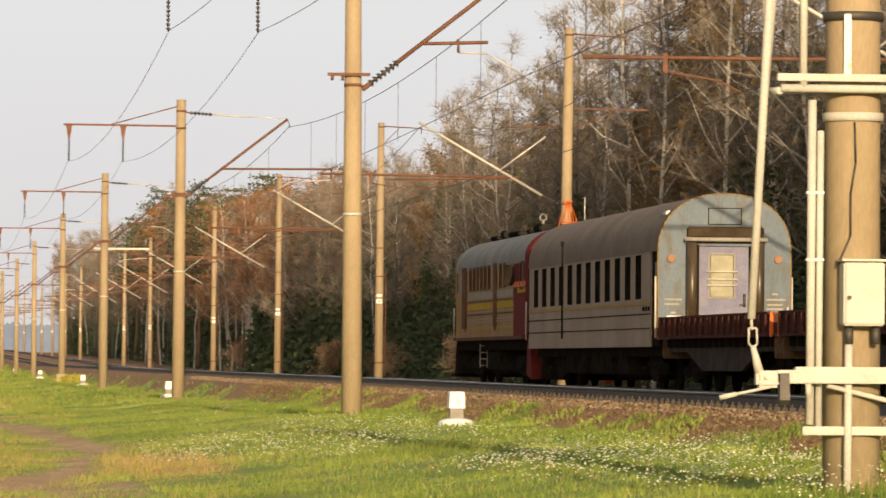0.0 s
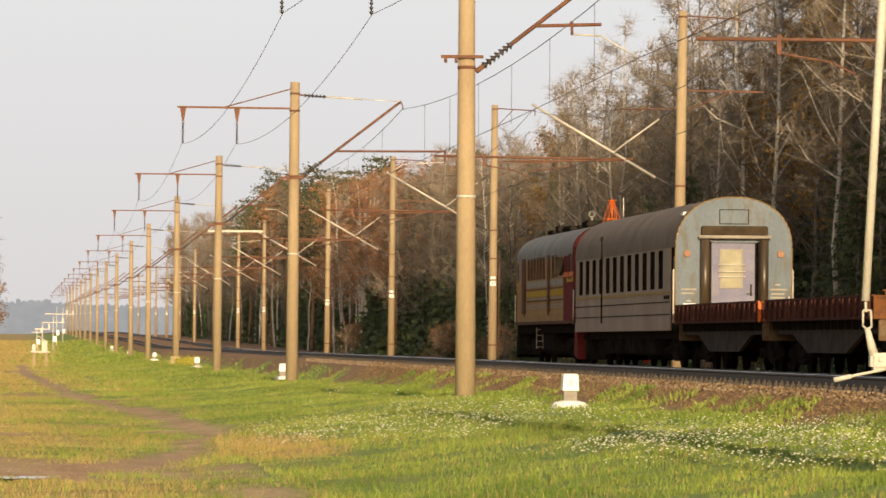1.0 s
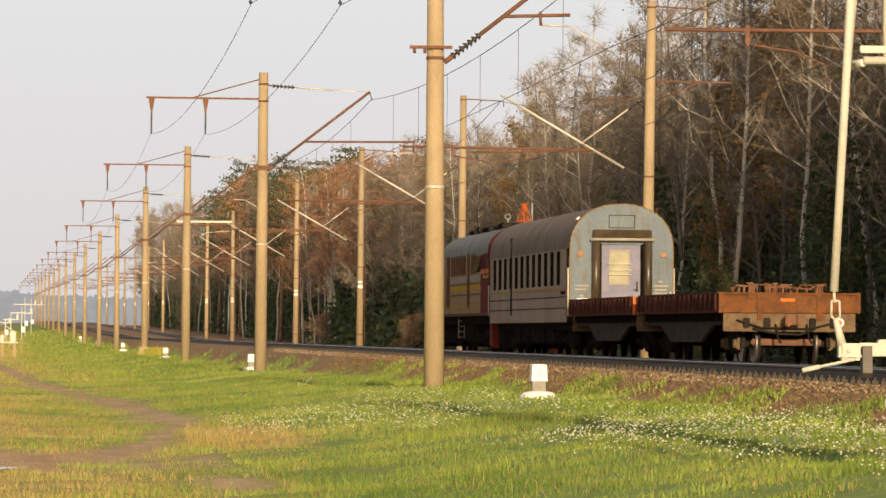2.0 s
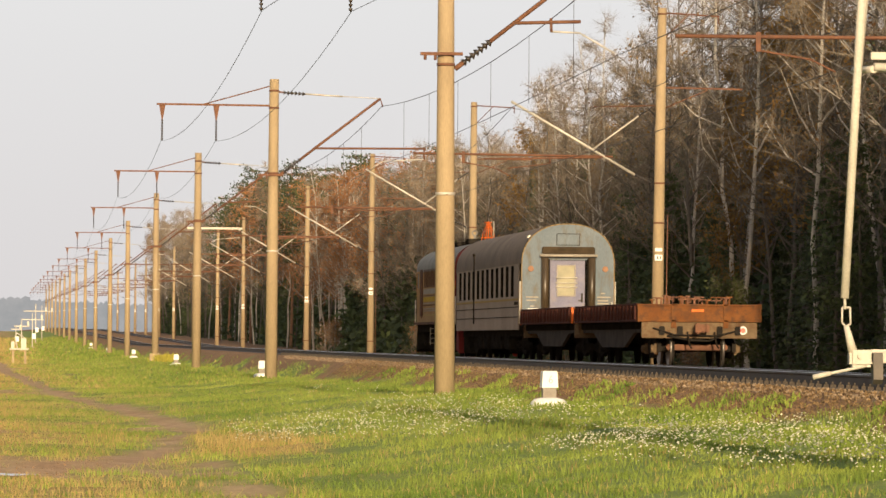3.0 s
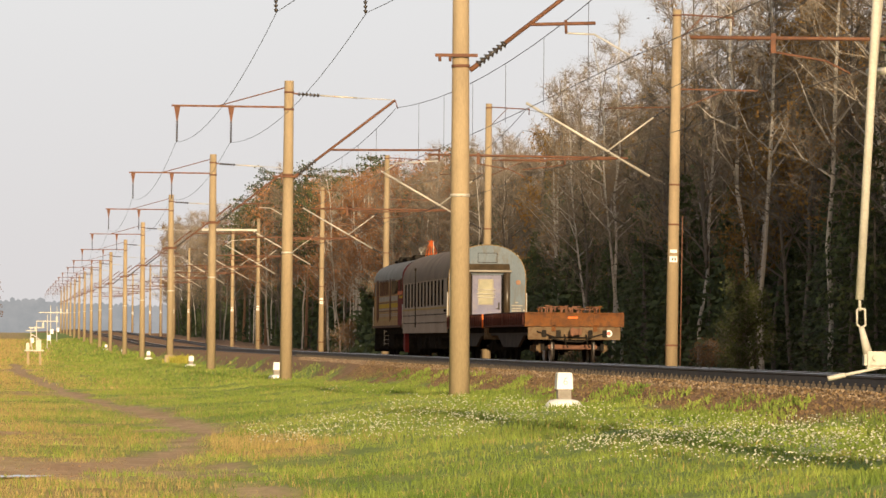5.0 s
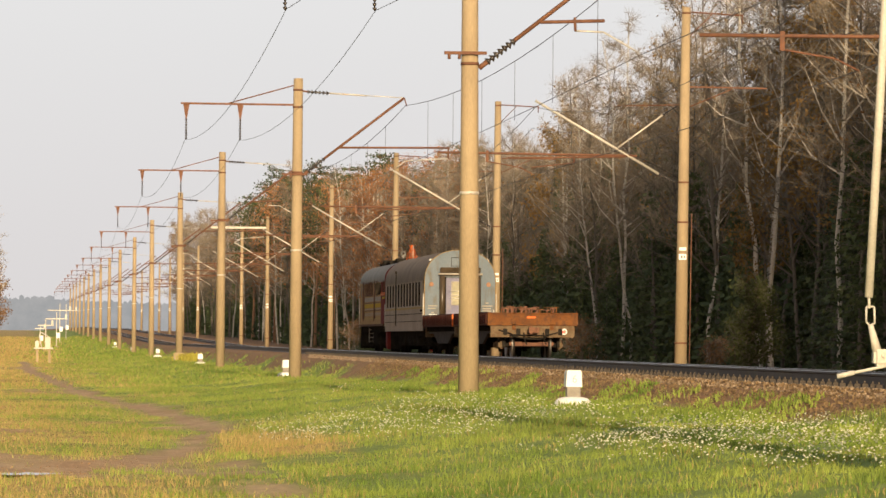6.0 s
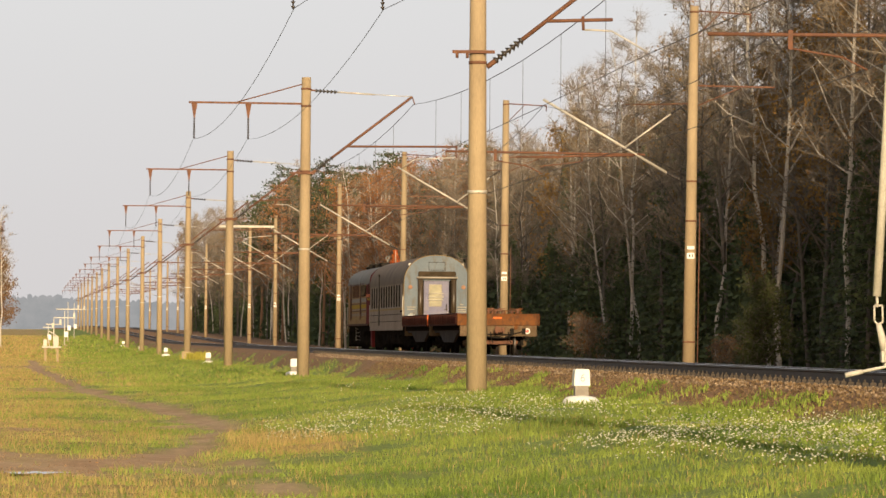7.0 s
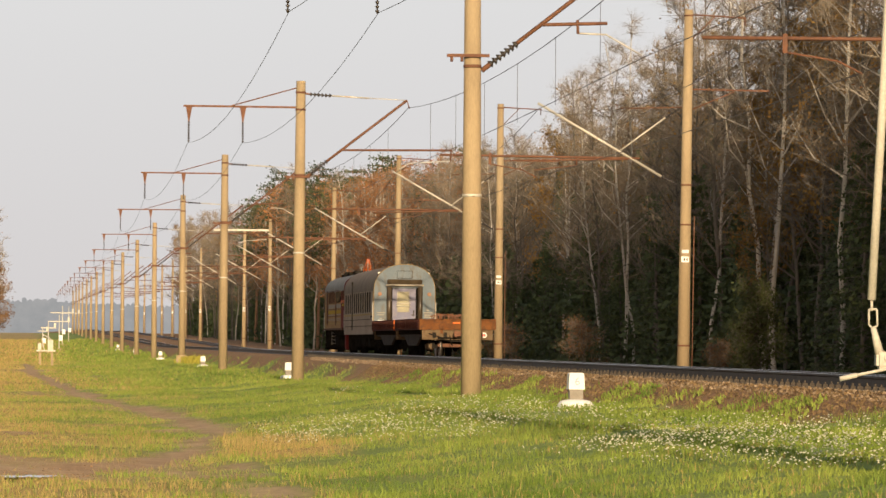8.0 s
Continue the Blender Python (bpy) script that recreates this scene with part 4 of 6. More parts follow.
def arch(half, bottom, eave, top, n=18):
    """A coach cross-section: straight sides and a round roof."""
    pts = [(half, bottom), (half, eave)]
    for k in range(1, n):
        a = math.pi * k / n
        pts.append((half * math.copysign(abs(math.cos(a)) ** 0.88, math.cos(a)), eave + (top - eave) * math.sin(a) ** 0.92))
    return pts + [(-half, eave), (-half, bottom)]


def roof_shell(bm, half, eave, top, y0, y1, lift=0.012, n=18):
    pts = arch(half + lift, eave - 0.12, eave, top + lift, n)
    a = [bm.verts.new((x, y0, z)) for x, z in pts]
    c = [bm.verts.new((x, y1, z)) for x, z in pts]
    for k in range(len(pts) - 1):
        bm.faces.new((a[k], a[k + 1], c[k + 1], c[k])).smooth = True


def windowed_side(bm, s, x, y0, y1, z0, z1, openings, depth=0.05):
    """A side wall from y0 to y1 with rectangular holes (ya, yb, za, zb), its thickness inwards, in one piece."""
    ys = sorted({y0, y1, *[v for o in openings for v in o[:2]]})
    zs = sorted({z0, z1, *[v for o in openings for v in o[2:]]})
    vs = {}

    def at(side, i, k):
        key = (side, i, k)
        if key not in vs:
            vs[key] = bm.verts.new((s * (x - (depth if side else 0)), ys[i], zs[k]))
        return vs[key]

    def solid(i, k):
        if not (0 <= i < len(ys) - 1 and 0 <= k < len(zs) - 1):
            return False
        cy, cz = (ys[i] + ys[i + 1]) / 2, (zs[k] + zs[k + 1]) / 2
        return not any(o[0] < cy < o[1] and o[2] < cz < o[3] for o in openings)

    for i in range(len(ys) - 1):
        for k in range(len(zs) - 1):
            if not solid(i, k):
                continue
            for side in (0, 1):
                bm.faces.new((at(side, i, k), at(side, i + 1, k), at(side, i + 1, k + 1), at(side, i, k + 1)))
            for di, dk, a, c in ((-1, 0, (i, k), (i, k + 1)), (1, 0, (i + 1, k), (i + 1, k + 1)), (0, -1, (i, k), (i + 1, k)), (0, 1, (i, k + 1), (i + 1, k + 1))):
                if not solid(i + di, k + dk):
                    bm.faces.new((at(0, *a), at(0, *c), at(1, *c), at(1, *a)))


def coach():
    """Passenger coach; y = 0 at its rear end wall."""
    t = new("passenger_coach")
    tagged(t, "grey-beige passenger coach with light blue end wall and brown roof", "rail coach")
    L, H, EAVE, TOP, BOT = 23.95, 1.56, 3.42, 4.63, 1.05
    # near-black core: the darkness inside is put into its colour
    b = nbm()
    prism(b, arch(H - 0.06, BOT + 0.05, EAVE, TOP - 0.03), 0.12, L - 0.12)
    part("inner_shell", b, LEAD_DARK, t, "near-black shell standing for the unlit interior")
    wins = [(2.75 + k * 1.74, 2.75 + k * 1.74 + 0.95, 2.2, 3.26) for k in range(12)]
    for s in (-1, 1):
        b = nbm()
        windowed_side(b, s, H, 1.3, L, BOT, EAVE + 0.02, wins, 0.1)
        sd = part("side_wall", b, COACH_SIDE, t, "grimy grey-beige side")
        for ya, yb, za, zb in wins:
            # opaque dark brown pane with little reflection
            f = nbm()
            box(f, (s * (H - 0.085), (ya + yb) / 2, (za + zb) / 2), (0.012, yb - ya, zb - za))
            w = part("window", f, GLASS, t, "dark brown window")
            # near-black lining on all sides of the reveal
            f = nbm()
            box(f, (s * (H - 0.04), yb - 0.012, (za + zb) / 2), (0.074, 0.02, zb - za - 0.02))
            box(f, (s * (H - 0.04), ya + 0.012, (za + zb) / 2), (0.074, 0.02, zb - za - 0.02))
            for zz in (za + 0.012, zb - 0.012):
                box(f, (s * (H - 0.04), (ya + yb) / 2, zz), (0.074, yb - ya - 0.05, 0.02))
            box(f, (s * (H - 0.065), (ya + yb) / 2, zb - 0.3), (0.025, yb - ya - 0.05, 0.03))
            part("window_frame", f, LEAD_DARK, w, "near-black lining of the window reveal")
        for z, h, mt, nm in ((2.09, 0.07, PALE_YELLOW, "belt_stripe"), (1.83, 0.022, LEAD_DARK, "moulding"), (1.49, 0.022, LEAD_DARK, "moulding"), (3.42, 0.05, COACH_ROOF, "gutter")):
            f = nbm()
            box(f, (s * (H + 0.006), L / 2 + 0.65, z), (0.016, L - 1.3, h))
            part(nm, f, mt, sd)
        # coloured near-black to stand in for the shade of the open vestibule
        f = nbm()
        box(f, (s * (H - 0.09), 0.7, (BOT + EAVE) / 2), (0.1, 1.16, EAVE - BOT), 0.01)
        vd = part("vestibule_door", f, LEAD_DARK, t, "near-black panel standing for the unlit vestibule doorway")
        f = nbm()
        box(f, (s * (H - 0.035), 0.55, 2.65), (0.02, 0.42, 0.8))
        part("door_window", f, GLASS, vd)
        f = nbm()
        bars(f, ((s * (H + 0.06), 0.1, 1.25), (s * (H + 0.06), 0.1, 2.7)), 0.028)
        part("hand_rail", f, WHITE_PAINT, t, "white hand rail")
        f = nbm()
        for k in range(3):
            box(f, (s * (H - 0.1), 0.5, 0.45 + k * 0.2), (0.3, 0.6, 0.03))
        part("step", f, UNDER, t)
        for k in range(3):
            f = nbm()
            box(f, (s * (H + 0.008), 1.5 + k * 0.42, 1.96), (0.012, 0.28, 0.1))
            part("sign_mark", f, LEAD_DARK, t)
    b = nbm()
    bars(b, ((-H - 0.03, 16.7, 1.3), (-H - 0.03, 16.7, 3.8)), 0.024)
    tube(b, (-H - 0.03, 16.7, 3.8), (-H - 0.03, 16.7, 3.92), 0.045, seg=8)
    part("aerial_pipe", b, LEAD_DARK, t)
    b = nbm()
    roof_shell(b, H, EAVE, TOP, 0.05, L - 0.02)
    roof = part("roof", b, COACH_ROOF, t, "dull brown arched roof")
    for y in (0.5, 1.1, 1.7, 2.4):
        f = nbm()
        box(f, (-0.55, y, TOP - 0.13), (0.26, 0.12, 0.12), 0.02)
        part("roof_vent", f, COACH_ROOF, roof)
    for k in range(9):
        f = nbm()
        roof_shell(f, H, EAVE, TOP, 1.2 + k * 2.5, 1.24 + k * 2.5, 0.025)
        part("roof_seam", f, COACH_ROOF, roof)
    for s in (-1, 1):
        f = nbm()
        box(f, (s * 1.18, 0.7, 4.2), (0.3, 0.5, 0.12), 0.03)
        part("roof_step", f, GALV, roof)
    f = nbm()
    bars(f, ((-0.5, 20.2, TOP - 0.1), (-0.5, 20.2, TOP + 0.6)), 0.016)
    part("whip_aerial", f, GALV, roof)
    # rear end wall: a frame round the gangway opening
    b = nbm()
    prof = arch(H, BOT + 0.17, EAVE - 0.14, TOP)
    outer = [b.verts.new((x, 0.0, z)) for x, z in prof]
    inner = [b.verts.new((max(-0.64, min(0.64, x * 0.6)), 0.0, min(3.42, max(BOT + 0.17, z)))) for x, z in prof]
    for k in range(len(prof) - 1):
        if (outer[k].co - inner[k].co).length > 1e-4 or (outer[k + 1].co - inner[k + 1].co).length > 1e-4:
            try:
                b.faces.new((outer[k], outer[k + 1], inner[k + 1], inner[k]))
            except ValueError:
                pass
    bmesh.ops.remove_doubles(b, verts=b.verts, dist=0.002)
    ext = bmesh.ops.extrude_face_region(b, geom=b.faces[:])
    bmesh.ops.translate(b, vec=(0, 0.1, 0), verts=[v for v in ext["geom"] if isinstance(v, bmesh.types.BMVert)])
    ew = part("end_wall", b, COACH_END, t, "faded light blue end wall with stains")
    b = nbm()
    pts = arch(H + 0.015, BOT + 0.17, EAVE - 0.14, TOP + 0.015, 24)
    for p, q in zip(pts, pts[1:]):
        tube(b, (p[0], 0.02, p[1]), (q[0], 0.02, q[1]), 0.028, seg=6)
    part("edge_bead", b, RIM, ew, "weathered rim of the end wall")
    b = nbm()
    box(b, (0, -0.006, 4.12), (0.74, 0.02, 0.36), 0.006)
    part("hatch", b, COACH_END, ew)
    b = nbm()
    for sx, sz, w, h in ((0, 4.31, 0.8, 0.02), (0, 3.93, 0.8, 0.02), (-0.39, 4.12, 0.02, 0.4), (0.39, 4.12, 0.02, 0.4)):
        box(b, (sx, -0.008, sz), (w, 0.024, h))
    part("hatch_frame", b, LEAD_DARK, ew)
    for s in (-1, 1):
        b = nbm()
        lathe(b, (s * 1.27, 0.0, 3.12), ((0.1, 0.0), (0.1, 0.035), (0.085, 0.045)), 20, (0, -1, 0))
        part("tail_lamp", b, PALE_LAMP, ew, "round dull orange lamp")
        b = nbm()
        tube(b, (s * 0.8, -0.14, 1.35), (s * 0.8, -0.14, 3.5), 0.125, seg=18)
        part("gangway_tube", b, GANGWAY, t, "thick glossy brown rubber gangway tube")
        b = nbm()
        box(b, (s * 0.66, -0.1, 2.4), (0.05, 0.22, 2.1), 0.01)
        part("gangway_jamb", b, LEAD_DARK, t)
    # the roll's sunlit highlight is put in as a whitish colour
    b = nbm()
    tube(b, (-0.98, -0.2, 3.57), (0.98, -0.2, 3.57), 0.05, seg=16)
    part("gangway_header", b, STRIPE, t, "gangway header roll, coloured pale as a sunlit highlight")
    b = nbm()
    box(b, (0, -0.1, 3.74), (1.8, 0.24, 0.26), 0.03)
    part("gangway_canopy", b, CANOPY, t, "dark brown canopy over the gangway")
    b = nbm()
    box(b, (-0.03, 0.085, 2.36), (1.22, 0.05, 2.1), 0.01)
    dr = part("end_door", b, DOOR_BLUE, t, "violet-grey gangway door")
    b = nbm()
    box(b, (-0.06, 0.055, 2.72), (0.56, 0.03, 1.0), 0.06)
    part("pane", b, PALE_GLASS, dr, "pale yellow curtained pane")
    b = nbm()
    for sx, sz, w, h in ((-0.06, 3.235, 0.64, 0.035), (-0.06, 2.205, 0.64, 0.035), (-0.365, 2.72, 0.035, 1.0), (0.245, 2.72, 0.035, 1.0)):
        box(b, (sx, 0.05, sz), (w, 0.04, h), 0.008)
    part("pane_frame", b, STRIPE, dr, "pale frame of the door pane")
    for z in (2.5, 2.64, 2.82):
        b = nbm()
        tube(b, (-0.42, 0.01, z), (0.32, 0.01, z), 0.02, seg=8)
        part("guard_bar", b, WHITE_PAINT, dr)
    b = nbm()
    box(b, (0.44, 0.045, 2.05), (0.16, 0.06, 0.05), 0.01)
    tube(b, (0.48, 0.03, 2.0), (0.48, 0.03, 2.3), 0.03, seg=8)
    part("handle", b, DARK_STEEL, dr)
    b = nbm()
    box(b, (0, -0.1, 1.27), (1.7, 0.3, 0.06), 0.01)
    part("gangway_plate", b, UNDER, t)
    for x, z, w in ((-1.22, 2.16, 0.42), (-1.25, 2.05, 0.34), (-1.22, 1.85, 0.12), (1.2, 2.3, 0.14), (1.22, 2.17, 0.46), (1.2, 2.05, 0.36), (1.2, 1.95, 0.4)):
        b = nbm()
        box(b, (x, -0.004, z), (w, 0.012, 0.045))
        part("painted_mark", b, STRIPE, ew, "worn yellow painted lettering")
    for x, w in ((-1.2, 0.34), (1.25, 0.3)):
        b = nbm()
        box(b, (x, -0.006, 1.68), (w, 0.016, 0.2))
        part("notice_panel", b, WHITEWASH, ew, "pale painted panel")
    b = nbm()
    bars(b, ((1.5, -0.03, 1.3), (1.5, -0.03, 2.0)), 0.026)
    part("corner_rail", b, WHITE_PAINT, ew)
    b = nbm()
    prism(b, arch(H, BOT + 0.3, EAVE, TOP), L - 0.1, L)
    part("front_end_wall", b, COACH_END, t)
    b = nbm()
    box(b, (0, L / 2, 0.95), (2.6, L - 0.4, 0.25))
    part("underframe", b, UNDER, t)
    for y, w, s in ((7.5, 1.8, -1), (9.9, 1.2, -1), (12.0, 2.2, -1), (15.0, 1.3, -1), (8.5, 2.5, 1), (13, 2.0, 1), (17.2, 1.6, -1), (16.6, 2.0, 1), (6.3, 1.0, 1)):
        b = nbm()
        box(b, (s * 0.95, y, 0.62), (0.7, w, 0.5), 0.04)
        part("equipment_case", b, UNDER, t)
    # added dark block that stands for the shade below the coach
    b = nbm()
    box(b, (0, 11.4, 0.55), (1.3, 4.6, 0.62), 0.1)
    part("water_tank", b, UNDER, t)
    # added dark screen hiding the plough, where only shade would cover it
    b = nbm()
    box(b, (0, 22.3, 0.6), (2.8, 0.3, 0.85), 0.03)
    part("front_beam", b, UNDER, t)
    coupler(t, 0, -1)
    bogie(t, 3.4, 2.4)
    bogie(t, L - 3.4, 2.4)
    return t


def loco():
    """Diesel locomotive; y = 0 at its rear (red) cab."""
    t = new("diesel_locomotive")
    tagged(t, "cream and brown diesel locomotive with red cab end and grey roof", "locomotive")
    L, H, EAVE, TOP, BOT = 19.4, 1.48, 3.66, 4.55, 1.42
    # near-black core stands in for the unlit inside
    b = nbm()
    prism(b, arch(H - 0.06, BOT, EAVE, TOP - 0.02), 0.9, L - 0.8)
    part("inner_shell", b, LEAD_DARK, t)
    wins = [(9.3 + k * 0.98, 9.3 + k * 0.98 + 0.5, 2.92, 3.58) for k in range(6)] + [(17.1, 18.5, 2.75, 3.55), (1.2, 2.0, 2.8, 3.55), (5.4, 5.9, 2.92, 3.58), (6.4, 6.9, 2.92, 3.58)]
    for s in (-1, 1):
        b = nbm()
        windowed_side(b, s, H, 3.6, L - 0.8, 2.86, EAVE + 0.02, [(a, c, max(2.88, e), d) for a, c, e, d in wins if a > 3.6])
        part("upper_side", b, CREAM, t, "cream upper side with window openings")
        b = nbm()
        windowed_side(b, s, H, 3.6, L - 0.8, BOT, 2.86, [])
        sd = part("lower_side", b, CREAM, t, "cream lower side")
        for ya, yb, za, zb in wins:
            f = nbm()
            box(f, (s * (H - 0.03), (ya + yb) / 2, (za + zb) / 2), (0.012, yb - ya, zb - za))
            w = part("window", f, GLASS, t)
            f = nbm()
            for yy in (ya, yb):
                box(f, (s * (H + 0.006), yy, (za + zb) / 2), (0.03, 0.09, zb - za + 0.09))
            for zz in (za, zb):
                box(f, (s * (H + 0.006), (ya + yb) / 2, zz), (0.03, yb - ya, 0.07))
            part("window_frame", f, LOCO_BROWN if ya < 16 else CREAM, w)
        b = nbm()
        windowed_side(b, s, H, 0.8, 3.6, BOT, EAVE + 0.02, [(1.2, 2.0, 2.88, 3.55)])
        rs = part("red_cab_side", b, LOCO_RED, t, "red side of the rear cab")
        for z, h, mt in ((2.93, 0.16, ORANGE), (2.75, 0.14, YELLOW)):
            f = nbm()
            box(f, (s * (H + 0.006), 2.2 if mt is ORANGE else 1.7, z), (0.016, 2.8 if mt is ORANGE else 1.8, h))
            part("cab_band", f, mt, rs)
        for z, h, mt in ((2.71, 0.22, STRIPE), (2.53, 0.03, LOCO_BROWN), (2.38, 0.19, YELLOW), (2.21, 0.04, STRIPE), (2.13, 0.04, LOCO_BROWN), (1.98, 0.04, STRIPE), (1.9, 0.04, STRIPE), (1.72, 0.07, PALE_YELLOW)):
            f = nbm()
            box(f, (s * (H + 0.005), 9.4, z), (0.014, 11.5, h))
            part("stripe", f, mt, sd)
        for y, w in ((8.0, 0.8), (16.1, 1.2)):
            f = nbm()
            box(f, (s * (H + 0.012), y, 2.68), (0.03, w, 1.95), 0.008)
            d = part("side_door", f, LOCO_BROWN, t, "brown side door")
            f = nbm()
            bars(f, ((s * (H + 0.07), y - w / 2 - 0.08, 1.6), (s * (H + 0.07), y - w / 2 - 0.08, 3.2)), 0.02)
            part("grab_rail", f, RUST, d)
        f = nbm()
        box(f, (s * (H + 0.05), L / 2, 1.38), (0.1, L - 1.6, 0.1))
        part("skirt_rail", f, LOCO_BROWN, t)
        f = nbm()
        box(f, (s * (H + 0.17), 3.3, 3.2), (0.28, 0.09, 0.6), 0.04)
        part("cab_mirror", f, LEAD_DARK, t, "large black mirror")
    b = nbm()
    roof_shell(b, H, EAVE, TOP, 0.9, L - 0.9)
    roof = part("roof", b, LOCO_ROOF, t, "sooty grey arched roof")
    for y, w, h in ((4.9, 1.6, 0.22), (7.0, 0.8, 0.14), (10.5, 2.6, 0.16), (13.2, 1.0, 0.26), (15.6, 1.8, 0.14)):
        f = nbm()
        box(f, (0, y, TOP + h / 2 - 0.03), (1.3, w, h), 0.05)
        part("roof_hatch", f, UNDER, roof, "sooty roof hatch")
    f = nbm()
    tube(f, (0, 8.3, TOP - 0.03), (0, 8.3, TOP + 0.42), 0.04, seg=8)
    for k in range(14):
        q, w = k * math.pi / 7, (k + 1) * math.pi / 7
        tube(f, (0.1 * math.cos(q), 8.3, TOP + 0.5 + 0.1 * math.sin(q)), (0.1 * math.cos(w), 8.3, TOP + 0.5 + 0.1 * math.sin(w)), 0.035, seg=6)
    part("horn", f, LOCO_ROOF, roof, "round pale horn on a stalk")
    f = nbm()
    for a in range(6):
        q = a * math.pi / 3
        bars(f, ((0.3 * math.cos(q), 2.7 + 0.3 * math.sin(q), TOP - 0.05), (0.22 * math.cos(q), 2.7 + 0.22 * math.sin(q), TOP + 0.35), (0.05 * math.cos(q), 2.7 + 0.05 * math.sin(q), TOP + 0.78)), 0.011)
    for k in range(12):
        q, w = k * math.pi / 6, (k + 1) * math.pi / 6
        tube(f, (0.26 * math.cos(q), 2.7 + 0.26 * math.sin(q), TOP + 0.2), (0.26 * math.cos(w), 2.7 + 0.26 * math.sin(w), TOP + 0.2), 0.015, seg=5)
        tube(f, (0.14 * math.cos(q), 2.7 + 0.14 * math.sin(q), TOP + 0.8), (0.14 * math.cos(w), 2.7 + 0.14 * math.sin(w), TOP + 0.8), 0.018, seg=5)
    tube(f, (0, 2.7, TOP - 0.05), (0, 2.7, TOP + 0.86), 0.018, seg=6)
    part("radio_aerial", f, ORANGE, roof, "orange cage aerial")
    # cab ends: a sloping windscreen over a rounded nose
    for way, y, mt, name in ((-1, 0.9, LOCO_RED, "rear_cab"), (1, L - 0.9, LOCO_RED, "front_cab")):
        b = nbm()
        rings = []
        for d, k, drop in ((0, 1.0, 0), (0.35, 0.98, 0.08), (0.62, 0.92, 0.3)):
            prof = arch(H * k, BOT, EAVE - drop * 0.6, TOP - drop)
            rings.append([b.verts.new((x, y + way * (d + (0.28 if z < 2.9 and d > 0.5 else 0)), z)) for x, z in prof])
        for ra, rb in zip(rings, rings[1:]):
            for k in range(len(ra)):
                b.faces.new((ra[k], ra[(k + 1) % len(ra)], rb[(k + 1) % len(ra)], rb[k]))
        b.faces.new(rings[-1])
        cabo = part(name, b, mt, t, "red rounded cab end")
        for s in (-1, 1):
            f = nbm()
            box(f, (s * 0.62, y + way * 0.66, 3.3), (0.9, 0.05, 0.6), 0.03)
            part("windscreen", f, GLASS, cabo)
        f = nbm()
        box(f, (0, y + way * 0.6, 2.8), (2.86, 0.75, 0.2), 0.06)
        part("orange_band", f, ORANGE, cabo, "orange band round the nose")
        f = nbm()
        box(f, (0, y + way * 0.6, 2.58), (2.86, 0.75, 0.16), 0.06)
        part("yellow_band", f, YELLOW, cabo, "yellow band round the nose")
        f = nbm()
        side_plate(f, ((y - way * 0.15, 0.3), (y + way * 0.95, 0.18), (y + way * 0.8, 0.75), (y + way * 0.45, 1.45), (y - way * 0.05, 1.45)), -1.4, 1.4)
        part("plough", f, LOCO_RED if way < 0 else UNDER, cabo, "curved plough")
        for s in (-1, 1):
            f = nbm()
            bars(f, ((s * 1.5, y + way * 0.45, 1.3), (s * 1.5, y + way * 0.45, 2.4)), 0.025)
            part("cab_hand_rail", f, WHITE_PAINT, cabo)
    b = nbm()
    box(b, (0, L / 2, 1.2), (2.7, L - 1.8, 0.36), 0.02)
    part("underframe", b, UNDER, t)
    b = nbm()
    box(b, (0, L / 2, 0.7), (2.6, 3.4, 0.75), 0.1)
    part("fuel_tank", b, UNDER, t)
    b = nbm()
    for k in range(4):
        box(b, (-1.36, 11.9, 0.56 + k * 0.2), (0.2, 0.2, 0.03))
    for x in (-1.47, -1.25):
        box(b, (x, 11.9, 0.86), (0.03, 0.05, 0.74))
    part("cab_steps", b, STRIPE, t, "pale cab steps")
    bogie(t, 4.0, 2.1, 0.525, 3)
    bogie(t, L - 4.0, 2.1, 0.525, 3)
    coupler(t, 0.4, -1)
    # added disc: sunlight on the plough's foot, put in as bright red
    b = nbm()
    lathe(b, (0.8, -0.1, 0.17), ((0.11, 0), (0.11, 0.05), (0.08, 0.08)), 18, (0, -1, 0))
    part("rail_guard", b, TAIL_RED, t, "bright red disc standing for the sunlit foot of the plough")
    return t


TRAIN = [(flat_wagon(True), 0.0), (flat_wagon(False), 15.6), (coach(), 31.2), (loco(), 55.75)]
START, SPEED = 80.2, 16.83

# ---------------- woodland ----------------
def limb(V, F, pts, radii, seg):
    """A tapered tube along points."""
    start = len(V)
    for k, (p, r) in enumerate(zip(pts, radii)):
        d = (pts[min(k + 1, len(pts) - 1)] - pts[max(k - 1, 0)]).normalized()
        u = d.orthogonal().normalized()
        v = d.cross(u)
        for j in range(seg):
            a = 2 * math.pi * j / seg
            V.append(tuple(p + (u * math.cos(a) + v * math.sin(a)) * r))
        if k:
            a0, b0 = start + (k - 1) * seg, start + k * seg
            F.extend((a0 + j, a0 + (j + 1) % seg, b0 + (j + 1) % seg, b0 + j) for j in range(seg))


def leaf(V, F, p, size, rng):
    u = Vector((rng.gauss(0, 1), rng.gauss(0, 1), rng.gauss(0, 1))).normalized()
    v = u.orthogonal().normalized() * size * 0.6
    u = u * size
    i = len(V)
    V.extend((tuple(p - u), tuple(p + v), tuple(p + u), tuple(p - v)))
    F.append((i, i + 1, i + 2, i + 3))


